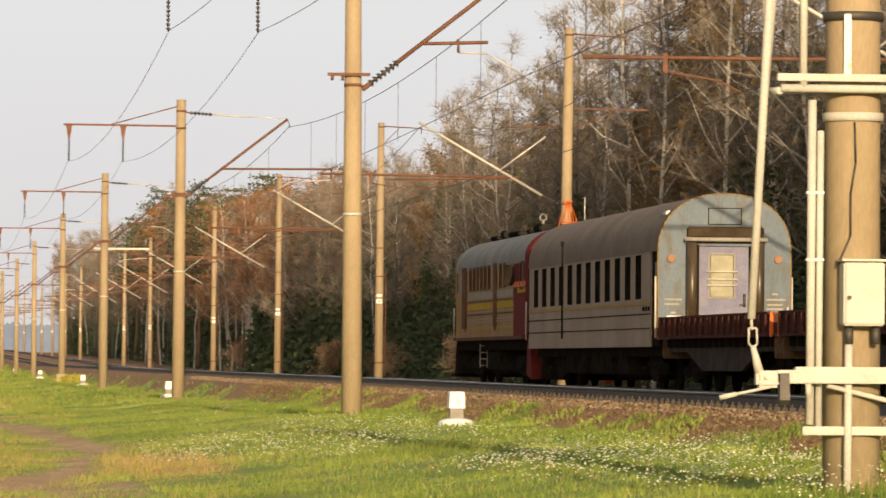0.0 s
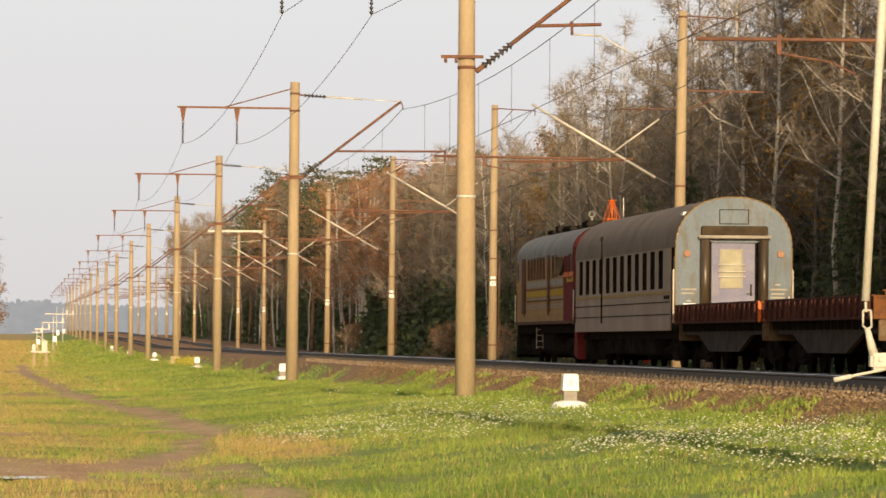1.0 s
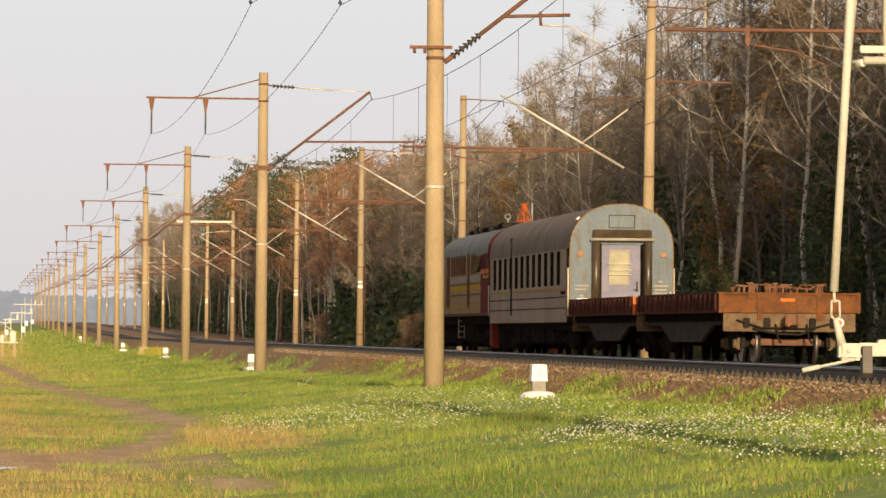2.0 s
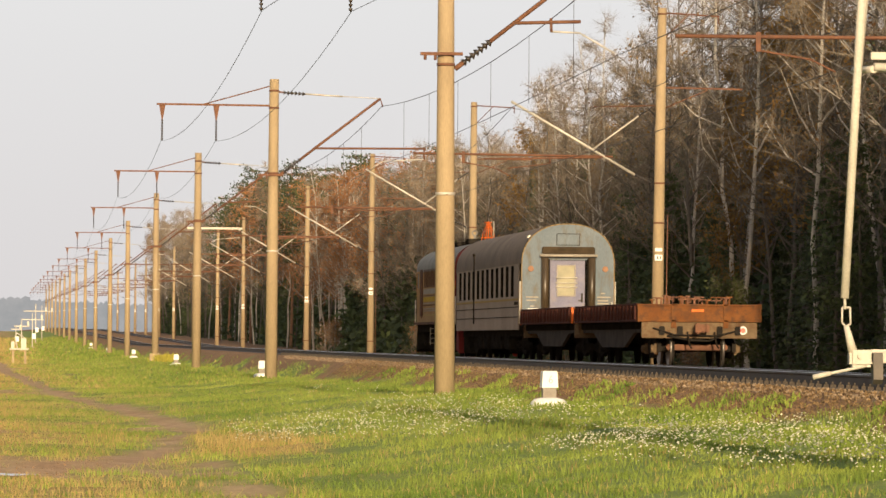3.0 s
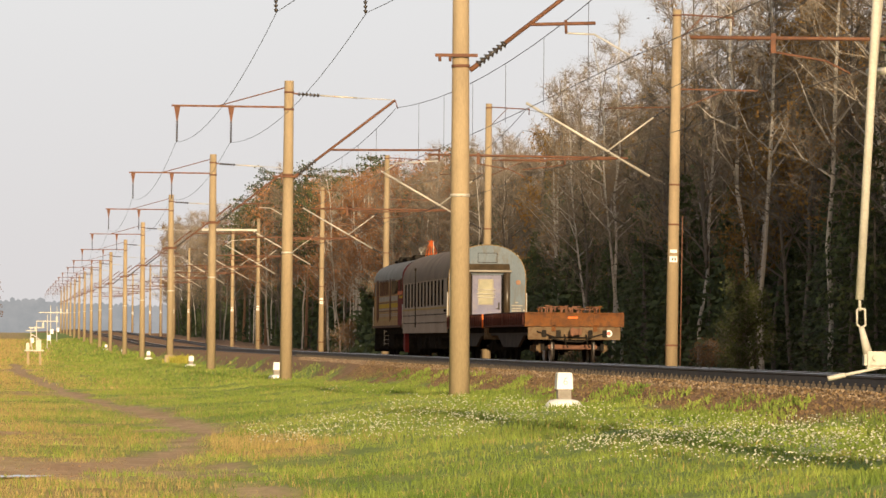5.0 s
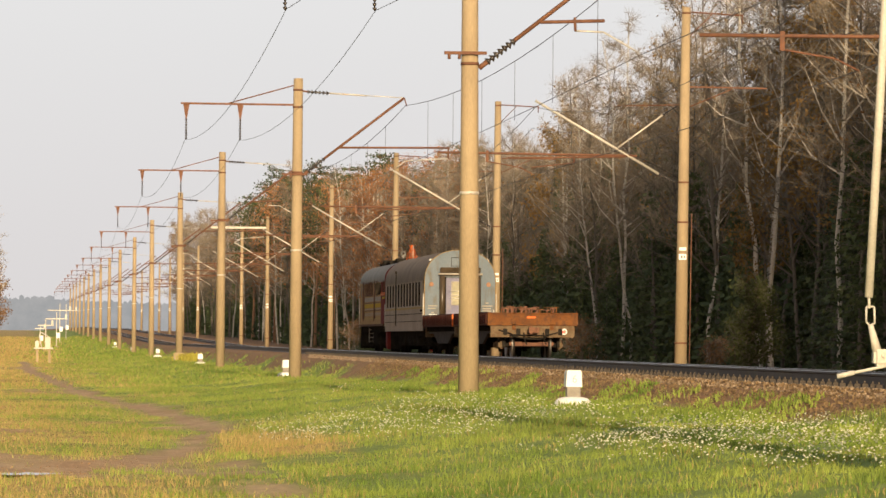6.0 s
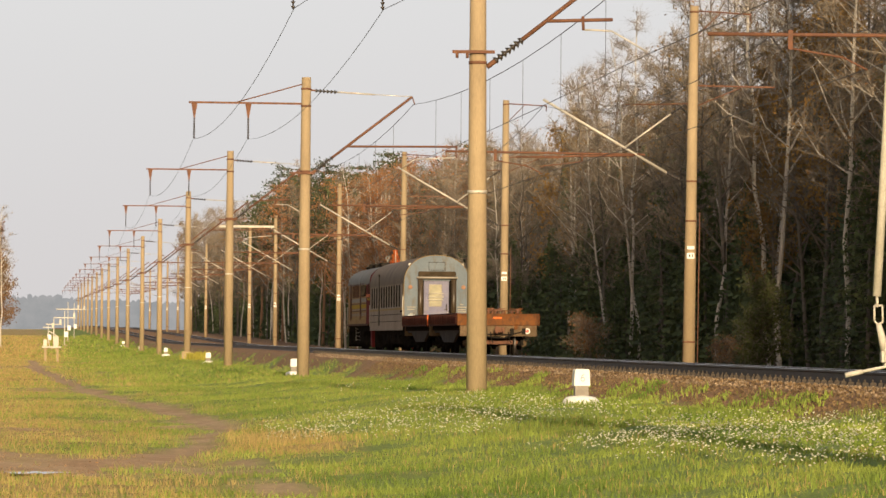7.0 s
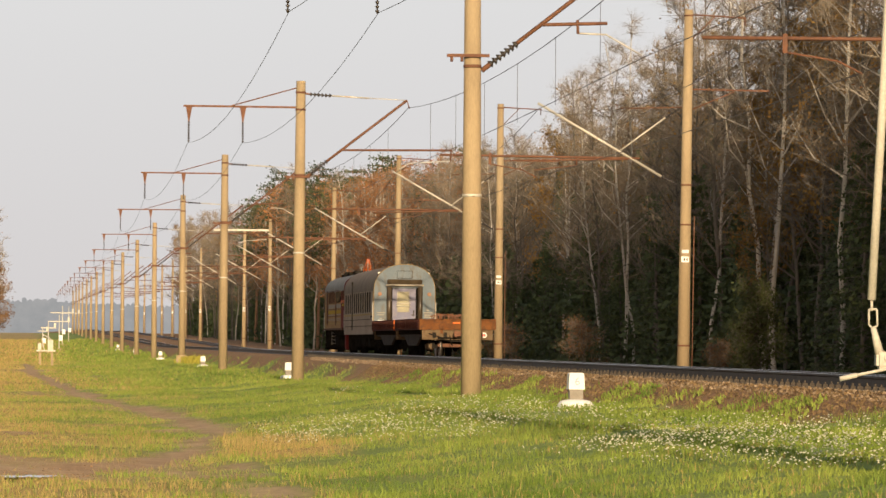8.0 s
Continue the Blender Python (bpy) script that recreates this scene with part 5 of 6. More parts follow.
def broadleaf(kind, h, spread, leaves, bark, leaf_mat, label, seed, low=0.3, limbs=20, category="tree", leaf_size=0.065, twigs=9):
    """Tapered trunk, limbs, branchlets, hair-thin twigs and scattered leaves."""
    rng = random.Random(seed)
    t = new(kind)
    tagged(t, label, category, "trees of the wood edge")
    TV, TF, BV, BF, LV, LF = [], [], [], [], [], []
    lean = Vector((rng.uniform(-0.06, 0.06), rng.uniform(-0.06, 0.06), 1))
    trunk = [Vector((0, 0, -0.5))]
    for k in range(1, 9):
        u = k / 8
        trunk.append(Vector((lean.x * h * u + rng.uniform(-0.14, 0.14), lean.y * h * u + rng.uniform(-0.14, 0.14), h * u)))
    limb(TV, TF, trunk, [0.085 * (1 - 0.9 * k / 8) * h / 17 + 0.012 for k in range(9)], 7)

    def on_trunk(u):
        k = min(7, int(u * 8))
        return trunk[k].lerp(trunk[k + 1], u * 8 - k)

    for i in range(limbs):
        u = low + (0.97 - low) * (i + rng.random()) / limbs
        a = rng.uniform(0, 6.283)
        ln = spread * (1.15 - u) * rng.uniform(0.7, 1.25) + 0.7
        up = rng.uniform(0.55, 1.35)
        d = Vector((math.cos(a), math.sin(a), up)).normalized()
        p0 = on_trunk(u)
        p1 = p0 + d * ln * 0.5 + Vector((0, 0, -0.04 * ln))
        p2 = p1 + (d + Vector((rng.uniform(-0.3, 0.3), rng.uniform(-0.3, 0.3), rng.uniform(-0.2, 0.4)))).normalized() * ln * 0.5
        r = 0.045 * (1.1 - u) + 0.012
        limb(TV, TF, [p0, p1, p2], [r, r * 0.6, 0.008], 4)
        for j in range(7):
            w = rng.uniform(0.15, 1)
            q0 = p0.lerp(p1, w * 2) if w < 0.5 else p1.lerp(p2, w * 2 - 1)
            e = (d * 0.6 + Vector((rng.gauss(0, 0.6), rng.gauss(0, 0.6), rng.gauss(0.2, 0.5)))).normalized()
            q1 = q0 + e * ln * rng.uniform(0.2, 0.45)
            limb(BV, BF, [q0, q1], [0.012, 0.005], 3)
            for k in range(twigs):
                s = q0.lerp(q1, rng.random())
                g = (e * 0.5 + Vector((rng.gauss(0, 0.6), rng.gauss(0, 0.6), rng.gauss(0.1, 0.55)))).normalized() * rng.uniform(0.35, 0.95)
                sd = g.orthogonal().normalized() * 0.009
                n = len(BV)
                BV.extend((tuple(s - sd), tuple(s + sd), tuple(s + g)))
                BF.append((n, n + 1, n + 2))
                for m in range(int(leaves + rng.random())):
                    leaf(LV, LF, s + g * rng.random() + Vector((rng.gauss(0, 0.12), rng.gauss(0, 0.12), rng.gauss(0, 0.12))), leaf_size * rng.uniform(0.6, 1.3), rng)
    piece("trunk", raw_mesh("trunk", TV, TF, bark), t)
    piece("twig_crown", raw_mesh("twig_crown", BV, BF, TWIGS), t)
    if LV:
        piece("foliage", raw_mesh("foliage", LV, LF, leaf_mat), t)
    return t


def conifer(kind, h, spread, low, label, seed, clumps=6, bark=None):
    """Spruce or pine: whorled drooping or flat boughs set with needle sprays."""
    rng = random.Random(seed)
    t = new(kind)
    tagged(t, label, "tree", "trees of the wood edge")
    TV, TF, LV, LF = [], [], [], []
    limb(TV, TF, [Vector((0, 0, -0.5)), Vector((0.05, 0, h * 0.5)), Vector((0, 0.05, h))], [0.17 * h / 17, 0.11 * h / 17, 0.015], 7)
    rows = int(h * (1 - low) / 0.62)
    for k in range(rows):
        z = h * low + (h * (1 - low)) * k / rows
        f = 1 - (k / rows)
        reach = spread * (f ** 0.8 if kind == "spruce" else math.sin(min(1, f * 1.25 + 0.12) * math.pi * 0.62)) + 0.25
        for i in range(clumps):
            a = 6.283 * (i + rng.random()) / clumps
            ln = reach * rng.uniform(0.7, 1.15)
            d = Vector((math.cos(a), math.sin(a), rng.uniform(-0.35, 0.05) if kind == "spruce" else rng.uniform(0.0, 0.45)))
            p0, p1 = Vector((0, 0, z)), Vector((0, 0, z)) + d * ln
            limb(TV, TF, [p0, p1], [0.028, 0.006], 3)
            for m in range(int(4 + ln * (5 if kind == "spruce" else 11))):
                c = p0.lerp(p1, rng.uniform(0.2, 1.02)) + Vector((rng.gauss(0, 0.16), rng.gauss(0, 0.16), rng.gauss(-0.04, 0.12)))
                leaf(LV, LF, c, rng.uniform(0.13, 0.26) if kind == "spruce" else rng.uniform(0.07, 0.16), rng)
    piece("trunk", raw_mesh("trunk", TV, TF, bark or BROWN_BARK), t)
    piece("foliage", raw_mesh("foliage", LV, LF, NEEDLES), t)
    return t


def build_forest():
    kinds = {
        "birch": [broadleaf("birch_tree", 17, 2.7, lv, BIRCH_BARK, RUST_LEAF, lb, 20 + i, 0.35, 22) for i, (lv, lb) in enumerate(((0, "bare white-barked birch with fine brown twigs"), (0.25, "birch with pale trunk and few rusty leaves"), (0, "slender bare birch with leaning pale trunk")))],
        "brown": [broadleaf("bare_tree", 16.5, 3.3, lv, BROWN_BARK, lm, lb, 30 + i, 0.2, 28, twigs=12) for i, (lv, lm, lb) in enumerate(((0.02, RUST_LEAF, "bare brown deciduous tree with dense twigs"), (0.1, RUST_LEAF, "brown autumn tree with thinning rusty leaves"), (0.14, GOLD_LEAF, "autumn tree with thinning golden brown leaves")))],
        "back": [broadleaf("bare_tree", 16.5, 3.3, 0, BROWN_BARK, RUST_LEAF, "bare brown tree deep in the wood", 36 + i, 0.2, 20, twigs=10) for i in range(2)],
        "thicket": [broadleaf("leafy_tree", 16.5, 2.9, 2, BROWN_BARK, RUST_LEAF, "dense russet-leaved tree across the meadow", 43, 0.1, 24, "tree", 0.12)],
        "russet": [broadleaf("birch_tree", 16.5, 2.7, 1.6, BIRCH_BARK, RUSSET_LEAF, "birch with pale trunk and russet orange leaves", 45 + i, 0.3, 22, "tree", 0.085) for i in range(2)],
        "gold": [broadleaf("autumn_tree", 16, 2.8, 3, BROWN_BARK, GOLD_LEAF, "autumn tree with full golden brown leaves", 41, 0.25, 18, "tree", 0.09)],
        "spruce": [conifer("spruce", 15, 2.6, 0.04, "dark green spruce with drooping boughs to the ground", 50 + i, 5) for i in range(2)],
        "pine": [conifer("pine", 18, 2.8, 0.5, "tall pine with bare reddish trunk and dark crown", 60 + i, 7, PINE_BARK) for i in range(2)],
    }
    used = set()
    rng = random.Random(7)

    def plant(kind, x, y, s):
        protos = kinds[kind]
        ob = protos[rng.randrange(len(protos))]
        turn = rng.uniform(0, 360)
        if kind == "spruce":
            s *= 0.82
        m = pose(x, y, gz(x, y), rng.uniform(-2.5, 2.5), rng.uniform(-2.5, 2.5), turn)
        if ob.name in used:
            ob = copy_thing(ob, m)
        else:
            used.add(ob.name)
            ob.matrix_basis = m
        ob.scale = (s * rng.uniform(0.9, 1.1),) * 2 + (s,)

    def pick(y, row):
        r = rng.random()
        if 560 < y < 720 or 375 < y < 400:
            return "pine" if r < (0.32 if y > 500 else 0.2) else "brown" if r < 0.65 else "russet"
        if 395 < y < 500:
            return "russet" if r < 0.6 else "birch" if r < 0.8 else "brown"
        if 500 <= y < 560:
            return "pine" if r < 0.4 else "russet" if r < 0.7 else "brown"
        if row >= 2 and y < 500:
            return "back" if r < 0.5 else "spruce" if r < 0.95 else "pine"
        if row == 0:
            return "birch" if r < 0.2 else "brown" if r < 0.95 else "gold"
        if row < 3:
            return "birch" if r < 0.15 else "brown" if r < 0.62 else "gold" if r < 0.64 else "spruce"
        return "brown" if r < 0.5 else "spruce" if r < 0.95 else "pine"

    for row, (x, gap) in enumerate(((31.5, 3.7), (34.5, 3.9), (38, 4.6))):
        y = 145 + rng.uniform(0, 3)
        while y < 500:
            s = float(np.interp(y, (120, 200, 250, 290, 350, 450, 600), (1.22, 1.15, 0.98, 0.92, 0.92, 0.98, 1.08))) * rng.uniform(0.86, 1.06)
            plant(pick(y, row), x + rng.uniform(-1.3, 1.3), y, s)
            y += gap * rng.uniform(0.7, 1.3)
    for row, x in enumerate((32, 36.5)):
        y = 500 + rng.uniform(0, 5)
        while y < 1050:
            plant(pick(y, row), x + rng.uniform(-1.5, 1.5), y, (1.12 + 0.00045 * (y - 500)) * rng.uniform(0.88, 1.1))
            y += (8.5 + 0.007 * (y - 500)) * rng.uniform(0.7, 1.3)
    # bare crowns close the upper edge of the wood
    for x, gap in ((36.2, 4.4), (40.5, 4.4), (45, 4.6)):
        y = 190 + rng.uniform(0, 4)
        while y < 400:
            plant("back" if rng.random() < 0.45 else "brown", x + rng.uniform(-1.3, 1.3), y, float(np.interp(y, (190, 250, 300, 400), (1.12, 0.99, 0.93, 0.95))) * rng.uniform(0.9, 1.04))
            y += gap * rng.uniform(0.7, 1.3)
    # pale birches that stand out at the wood's edge
    for x, y, s, tilt, turn in ((29.6, 191, 1.22, -3.5, 20), (30.2, 197, 1.25, 2.0, 130), (30.0, 244, 1.05, -2.0, 250), (30.1, 178, 1.2, 1.0, 300), (30.3, 214, 1.05, 3.0, 80), (30.4, 277, 0.95, 0.5, 10)):
        ob = copy_thing(kinds["birch"][0 if turn % 20 else 2], pose(x, y, gz(x, y), 0, tilt, turn))
        ob.scale = (s, s, s)
    for x, y, sc in ((30.3, 197, 0.78), (30.6, 203, 0.7)):
        ob = copy_thing(kinds["gold"][0], pose(x, y, gz(x, y), 0, 0, 40 * y))
        ob.scale = (sc * 0.8, sc * 0.8, sc)
    # clump across the meadow, far off
    for k in range(14):
        plant("thicket" if k % 4 else "birch", -3.7 - rng.uniform(0, 0.9) - k * 0.35, 505 + k * 11, rng.uniform(0.78, 0.88))
    # young spruces fill the foot of the wood
    for k in range(95):
        plant("spruce", rng.uniform(29.8, 34.5), 148 + 2.7 * k + rng.uniform(-2, 2), rng.uniform(0.32, 0.8) * (1 - 0.0012 * k))
    for k in range(14):
        plant("brown" if k % 2 else "birch", -6.0 - rng.uniform(0, 14), 700 + k * 40, rng.uniform(0.5, 0.75))

    shrub = broadleaf("shrub", 4.3, 0.6, 3, BROWN_BARK, SHRUB_LEAF, "young olive-green leafy tree at the wood edge", 71, 0.08, 22, "shrub", 0.08)
    brown = broadleaf("shrub", 2.6, 0.9, 1, BROWN_BARK, RUST_LEAF, "small brown-leaved shrub at the wood edge", 72, 0.08, 16, "shrub", 0.07)
    for ob, spots in ((shrub, ((27.5, 181, 0.8), (28.4, 193, 0.5))), (brown, ((27.5, 240, 0.85), (27.3, 274, 0.8), (27.5, 192, 0.5), (28.5, 330, 0.9), (28, 420, 1.0), (28.5, 300, 0.6)))):
        for k, (x, y, s) in enumerate(spots):
            m = pose(x, y, gz(x, y), 0, 0, 50 * k)
            c = ob if k == 0 else copy_thing(ob, m)
            c.matrix_basis = m
            c.scale = (s, s, s)


build_forest()


def deep_spruces():
    """The dark spruces deep in the wood, too many to tell apart, and unseen rows added for shade: trunks and drooping
    sprays, in one mesh.
    """
    rng = random.Random(17)
    V, F = [], []
    # these five rows stand out of view, added to shade the wood's foot
    rows = [(x, 3.6, -70, 150, 16.5) for x in (33, 36, 39.5)] + [(27, 4.0, 10, 112, 16.0), (30, 3.6, 10, 138, 17.0)]
    rows += [(34.5, 3.2, 150, 430, 12.0), (37, 3.2, 150, 480, 13.5), (40, 3.5, 150, 540, 14.5), (44, 4.0, 150, 600, 15), (51, 5.0, 150, 600, 15)]
    rows += [(31.4, 3.0, 200, 430, 7.5), (33.5, 4.5, 430, 1050, 9.0), (38, 5.0, 480, 1050, 13.0), (43, 7.0, 540, 1050, 15.0)]
    for x0, gap, y0, y1, tall in rows:
        y = y0 + rng.uniform(0, gap)
        while y < y1:
            x = x0 + rng.uniform(-1.3, 1.3)
            h = tall * rng.uniform(0.75, 1.1) * float(np.interp(y, (120, 240, 330), (1.12, 1.0, 0.92)))
            w, z = rng.uniform(1.7, 2.5), gz(x, y)
            limb(V, F, [Vector((x, y, z - 0.3)), Vector((x, y, z + h))], [0.12, 0.02], 4)
            near = 150 < y < 320 and x < 38.5
            for k in range(480 if near else 230):
                u = rng.random() ** 1.25
                a, r = rng.uniform(0, 6.283), (w * (1 - u) + 0.15) * rng.uniform(0.25, 1.0)
                leaf(V, F, Vector((x + r * math.cos(a), y + r * math.sin(a), z + 0.3 + u * h - 0.25 * r)), rng.uniform(0.1, 0.26) if near else rng.uniform(0.2, 0.45), rng)
            y += gap * rng.uniform(0.7, 1.3)
    tagged(new("spruce_wood", raw_mesh("spruce_wood", V, F, NEEDLES)), "dense dark spruces of the wood, with unseen rows added for shade", "woods", kind="stuff")


deep_spruces()


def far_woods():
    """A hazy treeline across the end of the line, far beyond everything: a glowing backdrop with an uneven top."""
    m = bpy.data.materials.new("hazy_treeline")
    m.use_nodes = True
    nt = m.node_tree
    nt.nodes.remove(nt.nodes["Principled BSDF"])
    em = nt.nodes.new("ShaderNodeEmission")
    # distance haze is put into these pale glow colours
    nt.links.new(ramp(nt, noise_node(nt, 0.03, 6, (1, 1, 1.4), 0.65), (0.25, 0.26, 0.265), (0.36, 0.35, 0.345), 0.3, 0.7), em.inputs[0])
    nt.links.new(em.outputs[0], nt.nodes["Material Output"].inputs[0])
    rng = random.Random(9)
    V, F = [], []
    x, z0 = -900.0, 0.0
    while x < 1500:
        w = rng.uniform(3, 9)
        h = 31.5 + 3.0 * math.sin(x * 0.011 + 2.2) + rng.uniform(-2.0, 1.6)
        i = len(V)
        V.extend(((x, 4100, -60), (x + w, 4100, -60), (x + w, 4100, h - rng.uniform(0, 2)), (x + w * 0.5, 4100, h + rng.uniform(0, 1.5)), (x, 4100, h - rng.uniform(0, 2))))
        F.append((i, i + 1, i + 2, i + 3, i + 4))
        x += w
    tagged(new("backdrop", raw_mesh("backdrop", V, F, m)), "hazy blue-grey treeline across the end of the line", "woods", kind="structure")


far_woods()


# ---------------- grass, flowers and ballast ----------------
YELLOW_WEED = per_island(mat("yellow_flowering_weeds", (0.36, 0.33, 0.04), (0.45, 0.40, 0.06), 0.8, big=1, fine=5, bump=0, through_light=0.3))


def scatter(n, x0, x1, y0, y1, seed):
    rng = np.random.RandomState(seed)
    y = y0 + (y1 - y0) * rng.rand(n) ** 1.25
    lo, hi = np.maximum(x0, -0.03 * y - 0.4), np.minimum(x1, 0.245 * y)
    x = lo + (hi - lo) * rng.rand(n)
    return x, y, rng


def blades(name, label, x, y, h, w, rng, material):
    """Curved two-segment blades, a few to a tuft."""
    n = len(x)
    z = ground_z(x, y) - 0.01
    a, lean = rng.uniform(0, 6.283, n), rng.uniform(0.15, 0.75, n)
    dx, dy = np.cos(a), np.sin(a)
    b = rng.uniform(0, 6.283, n)
    wx, wy = np.cos(b) * w, np.sin(b) * w * 0.5
    p = np.zeros((n, 5, 3))
    p[:, 0] = np.stack([x - wx, y - wy, z], 1)
    p[:, 1] = np.stack([x + wx, y + wy, z], 1)
    mx, my, mz = x + dx * h * lean * 0.25, y + dy * h * lean * 0.25, z + h * 0.6
    p[:, 2] = np.stack([mx + wx * 0.8, my + wy * 0.8, mz], 1)
    p[:, 3] = np.stack([mx - wx * 0.8, my - wy * 0.8, mz], 1)
    p[:, 4] = np.stack([x + dx * h * lean, y + dy * h * lean, z + h * (1.1 - lean * 0.35)], 1)
    idx = np.arange(n) * 5
    quads = np.stack([idx, idx + 1, idx + 2, idx + 3], 1).tolist()
    tris = np.stack([idx + 3, idx + 2, idx + 4], 1).tolist()
    tagged(new(name, raw_mesh(name, p.reshape(-1, 3).tolist(), quads + tris, material)), label, "grass", kind="stuff")


def build_grass():
    x, y, rng = scatter(330000, -3, 9.9, 31, 150, 1)
    d, dry, bank = cover(x, y)
    keep = rng.rand(len(x)) > np.maximum(d * 1.1, bank * 0.93)
    x, y, d, dry, bank = x[keep], y[keep], d[keep], dry[keep], bank[keep]
    clump = np.clip(0.75 + 0.5 * soft_noise(x, y, 1.6, 31) + 0.4 * soft_noise(x, y, 4.5, 32), 0.2, 2.1)
    h = (0.035 + 0.08 * rng.rand(len(x))) * clump * (1 - 0.6 * np.clip(d, 0, 1)) * np.where(np.hypot(x - 8.5, (y - 74.6) * 0.35) < 0.5, 0.3, 1)
    isdry = rng.rand(len(x)) < 0.09 + 0.62 * dry + 0.12 * soft_noise(x, y * 0.6, 2.6, 33)
    blades("green_grass", "rough green meadow grass in uneven tufts", x[~isdry], y[~isdry], h[~isdry], 0.0046, rng, GRASS)
    blades("dry_grass", "straw-coloured dry meadow grass", x[isdry], y[isdry], h[isdry] * (1.0 + 0.8 * (np.hypot((x[isdry] - 3.4) / 0.9, (y[isdry] - 67) / 7.0) < 1.1)), 0.0042, rng, DRY_GRASS)
    x, y, rng = scatter(60000, -3, 9.9, 150, 340, 2)
    d, dry, bank = cover(x, y)
    keep = rng.rand(len(x)) > np.maximum(d * 1.1, bank * 0.9)
    x, y = x[keep], y[keep]
    dry = rng.rand(len(x)) < 0.1 + 0.75 * cover(x, y)[1]
    blades("far_grass", "rough green grass farther along the bank", x[~dry], y[~dry], 0.05 + 0.11 * rng.rand((~dry).sum()), 0.012, rng, GRASS)
    blades("far_dry_grass", "straw-coloured grass farther along the line", x[dry], y[dry], 0.05 + 0.11 * rng.rand(dry.sum()), 0.012, rng, DRY_GRASS)
    x, y, rng = scatter(16000, -8, 9.6, 340, 760, 3)
    dry = rng.rand(len(x)) < 0.1 + 0.75 * cover(x, y)[1]
    blades("distant_grass", "green grass in the distance", x[~dry], y[~dry], 0.1 + 0.2 * rng.rand((~dry).sum()), 0.05, rng, GRASS)
    blades("distant_dry_grass", "straw-coloured grass in the distance", x[dry], y[dry], 0.1 + 0.2 * rng.rand(dry.sum()), 0.05, rng, DRY_GRASS)
    # weeds on the bank
    x, y, rng = scatter(26000, 8.2, 10.1, 40, 120, 5)
    keep = soft_noise(x, y * 0.4, 1.7, 41) + 0.5 * soft_noise(x, y * 0.4, 4.0, 42) > -0.1 + 0.5 * (x - 9)
    x, y = x[keep], y[keep]
    blades("bank_weeds", "broad-leaved green weeds on the brown bank", x, y, 0.03 + 0.09 * rng.rand(len(x)), 0.014, rng, GRASS)
    x, y, rng = scatter(9000, 8.6, 10.0, 44, 130, 15)
    keep = soft_noise(x, y * 0.4, 2.4, 43) > 0.3 + 0.6 * (x - 9.2)
    x, y = x[keep], y[keep]
    blades("bank_grass", "thin tufts of green grass on the brown bank", x, y, 0.05 + 0.1 * rng.rand(len(x)), 0.01, rng, GRASS)


def build_flowers():
    x, y, rng = scatter(26000, 3.2, 9.3, 34, 105, 6)
    patch = soft_noise(x, y * 0.35, 0.9, 51) * 0.6 + soft_noise(x, y * 0.35, 3.0, 52) * 0.35 + 0.62 - np.abs(x - 6.6) * 0.29 - np.clip((y - 74) / 30, 0, 1)
    keep = rng.rand(len(x)) < np.clip(patch - 0.08, 0.0, 1) * 0.85
    x, y = x[keep], y[keep]
    n = len(x)
    z = ground_z(x, y) + 0.1 + 0.14 * rng.rand(n)
    r = rng.uniform(0.008, 0.0145, n)
    V, F = [], []
    for k in range(n):
        i = len(V)
        tx, ty = rng.uniform(-0.5, 0.5, 2)
        V.append((x[k], y[k], z[k] + r[k] * 0.7))
        for j in range(6):
            a = j * 1.0472
            px, py = r[k] * math.cos(a), r[k] * math.sin(a)
            V.append((x[k] + px, y[k] + py, z[k] + px * tx - abs(py) * 0.2 + py * ty))
        F.extend((i, i + 1 + j, i + 1 + (j + 1) % 6) for j in range(6))
    tagged(new("meadow_flowers", raw_mesh("meadow_flowers", V, F, PETAL)), "small white meadow flowers scattered through the grass", "flowers", kind="stuff")


def loose_bits(name, label, category, x, y, lo, hi, material, seed, sink=0.3):
    """Small angular lumps lying on the ground, many in one mesh."""
    rng = np.random.RandomState(seed)
    n = len(x)
    q = rng.normal(0, 1, (n, 3, 3))
    q = q / np.linalg.norm(q, axis=2)[:, :, None] * rng.uniform(lo, hi, n)[:, None, None]
    c = np.stack([x, y, ground_z(x, y) + hi * sink], 1)[:, None, :]
    verts = np.concatenate([c + q, c - q], 1).reshape(-1, 3)
    tri = np.array(((0, 1, 2), (0, 2, 4), (0, 4, 5), (0, 5, 1), (3, 2, 1), (3, 4, 2), (3, 5, 4), (3, 1, 5)))
    faces = (np.arange(n)[:, None, None] * 6 + tri[None]).reshape(-1, 3)
    tagged(new(name, raw_mesh(name, verts.tolist(), faces.tolist(), material)), label, category, kind="stuff")


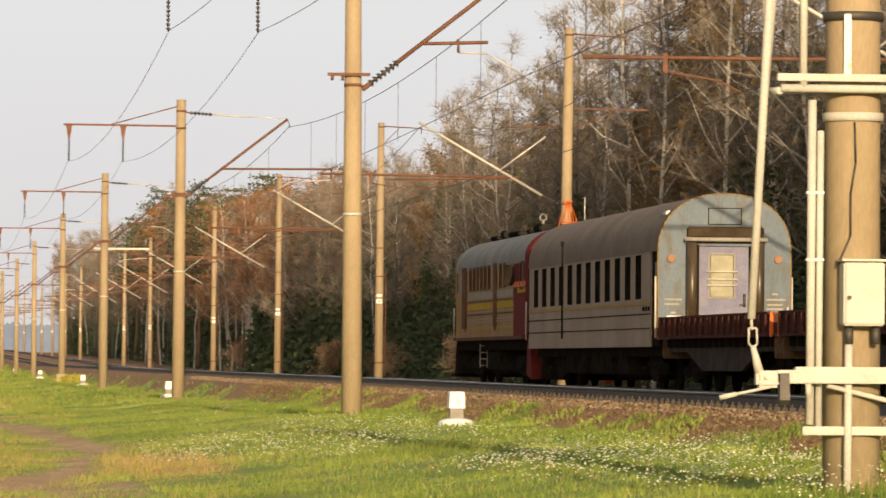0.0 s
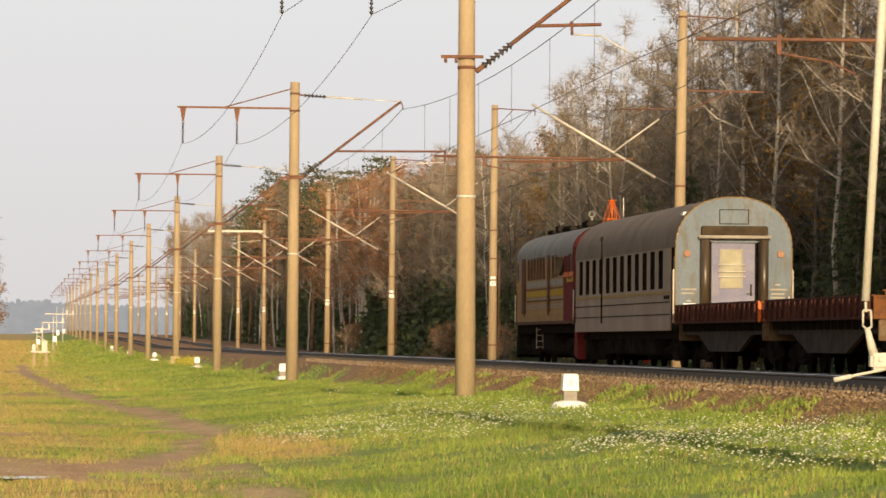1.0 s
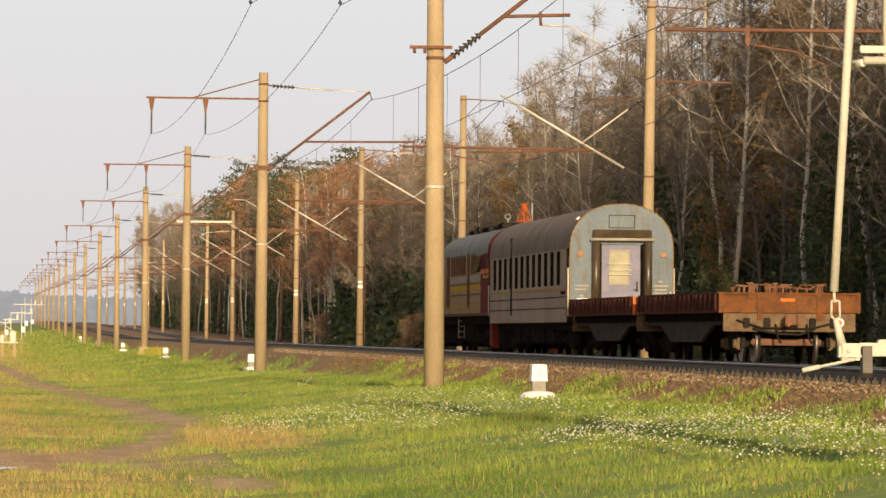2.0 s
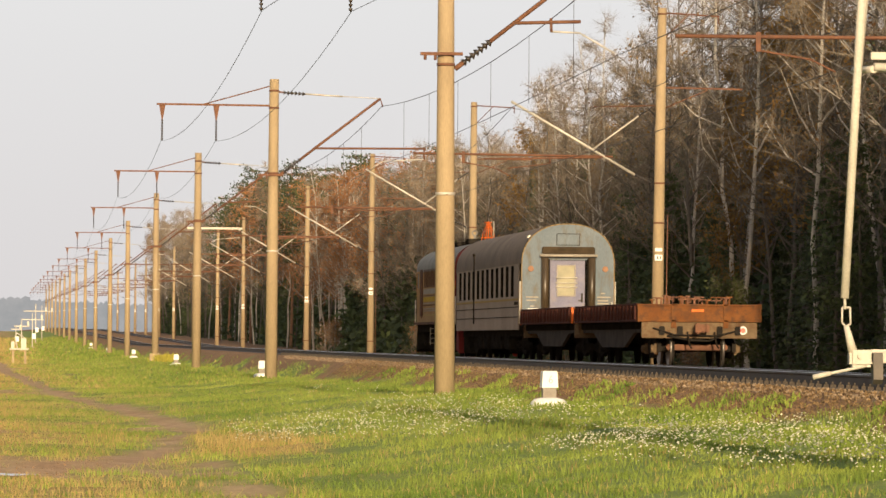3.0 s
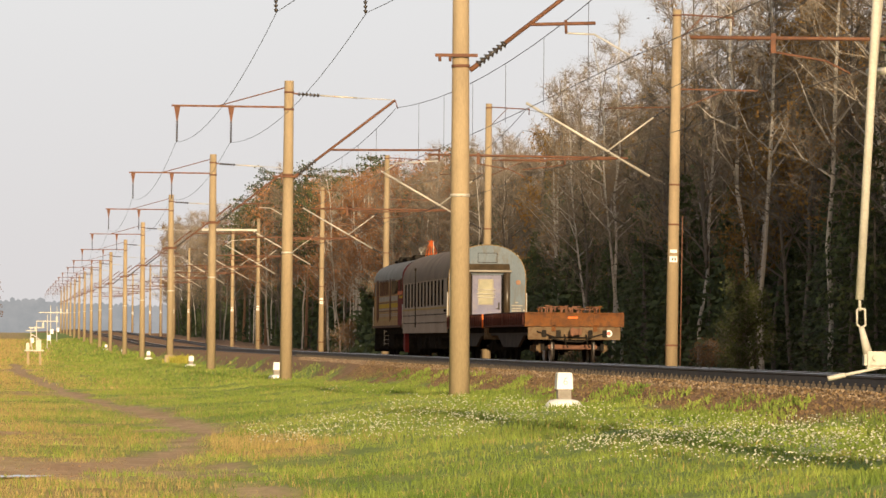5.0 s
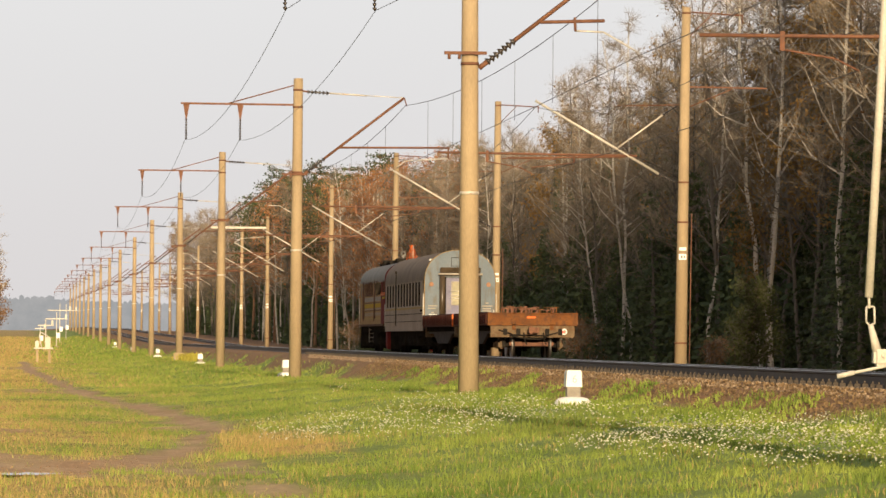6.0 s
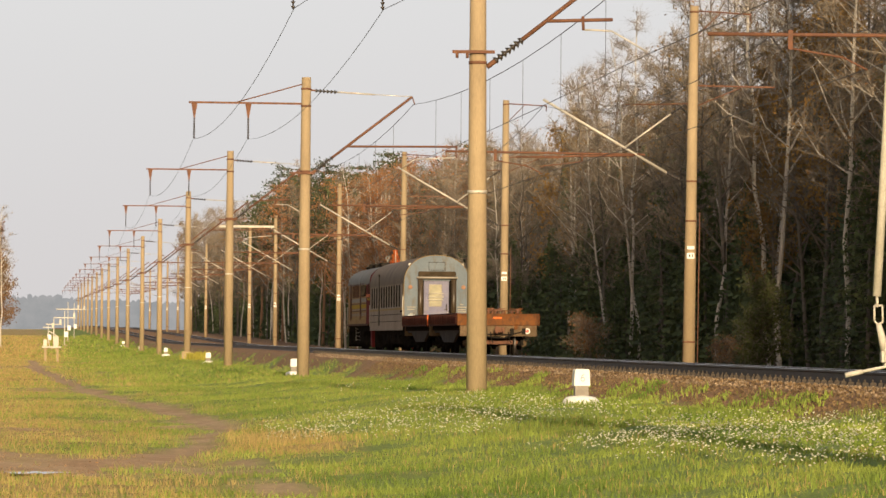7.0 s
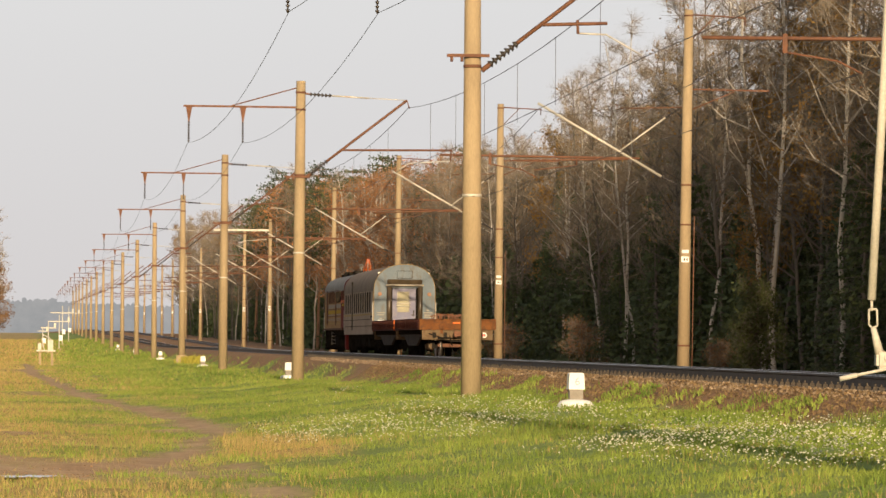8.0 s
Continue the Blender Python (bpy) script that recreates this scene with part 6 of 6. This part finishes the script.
def build_ballast():
    rng = np.random.RandomState(8)
    n = 2600
    x, y = 10.08 + np.abs(rng.normal(0, 0.17, n)), 48 + 130 * rng.rand(n) ** 1.3
    loose_bits("ballast", "loose pale crushed stone along the rail", "ballast", x, y, 0.012, 0.032, per_island(BALLAST_STONE, 0.75, 1.35), 21)
    n = 26000
    x, y = 8.6 + 1.75 * rng.rand(n) ** 0.75, 42 + 100 * rng.rand(n) ** 1.4
    keep = rng.rand(n) < cover(x, y)[2] * 1.2 + 0.12
    loose_bits("soil_clods", "crumbly reddish brown soil and litter on the bank", "soil", x[keep], y[keep], 0.008, 0.032, per_island(BANK_SOIL, 0.55, 1.35), 22, 0.1)
    n = 5000
    x, y = 2.6 * rng.rand(n) - 1.2, 50 + 60 * rng.rand(n) ** 1.3
    keep = rng.rand(n) < cover(x, y)[0]
    loose_bits("path_clods", "dry crumbs of soil and fallen leaves on the worn path", "soil", x[keep], y[keep], 0.006, 0.016, per_island(PATH_SOIL, 0.45, 1.05), 23, 0.05)


def puddle():
    m = bpy.data.materials.new("muddy_water")
    m.use_nodes = True
    bs = m.node_tree.nodes["Principled BSDF"]
    bs.inputs["Base Color"].default_value, bs.inputs["Roughness"].default_value = (0.10, 0.075, 0.05, 1), 0.06
    b = nbm()
    ring = []
    for k in range(28):
        a = 6.283 * k / 28
        r = 1 + 0.3 * math.sin(2 * a + 1) + 0.25 * math.sin(5 * a) + 0.1 * math.sin(9 * a)
        ring.append(b.verts.new((-0.05 + 0.26 * r * math.cos(a), 52.4 + 0.5 * r * math.sin(a), 0)))
    b.faces.new(ring)
    ob = part("puddle", b, m)
    ob.location.z = gz(0.0, 52.4) + 0.03
    tagged(ob, "shallow muddy puddle in the worn path", "puddle", kind="structure")


def yellow_weeds():
    rng = np.random.RandomState(19)
    n = 420
    x, y = 8.75 + rng.normal(0, 0.28, n), 268 + rng.normal(0, 2.2, n)
    blades("yellow_weeds", "clump of yellow-flowering weeds beside a pole", x, y, 0.2 + 0.35 * rng.rand(n), 0.035, rng, YELLOW_WEED)


puddle()
yellow_weeds()
build_grass()
build_flowers()
build_ballast()
build_sleepers()


# ---------------- what moves ----------------
def motions():
    for vehicle, offset in TRAIN:
        walk(vehicle, [(t, pose(FAR_X, START + offset + SPEED * t, FAR_Z)) for t in (0, 1, 2, 3, 4, 5, 6, 7, 8)])
    for ob, y, z, r in WHEELS:
        walk(ob, [(k / FPS, pose(0, y, z, -math.degrees(SPEED * k / FPS / r))) for k in range(0, 8 * FPS + 1)])


motions()
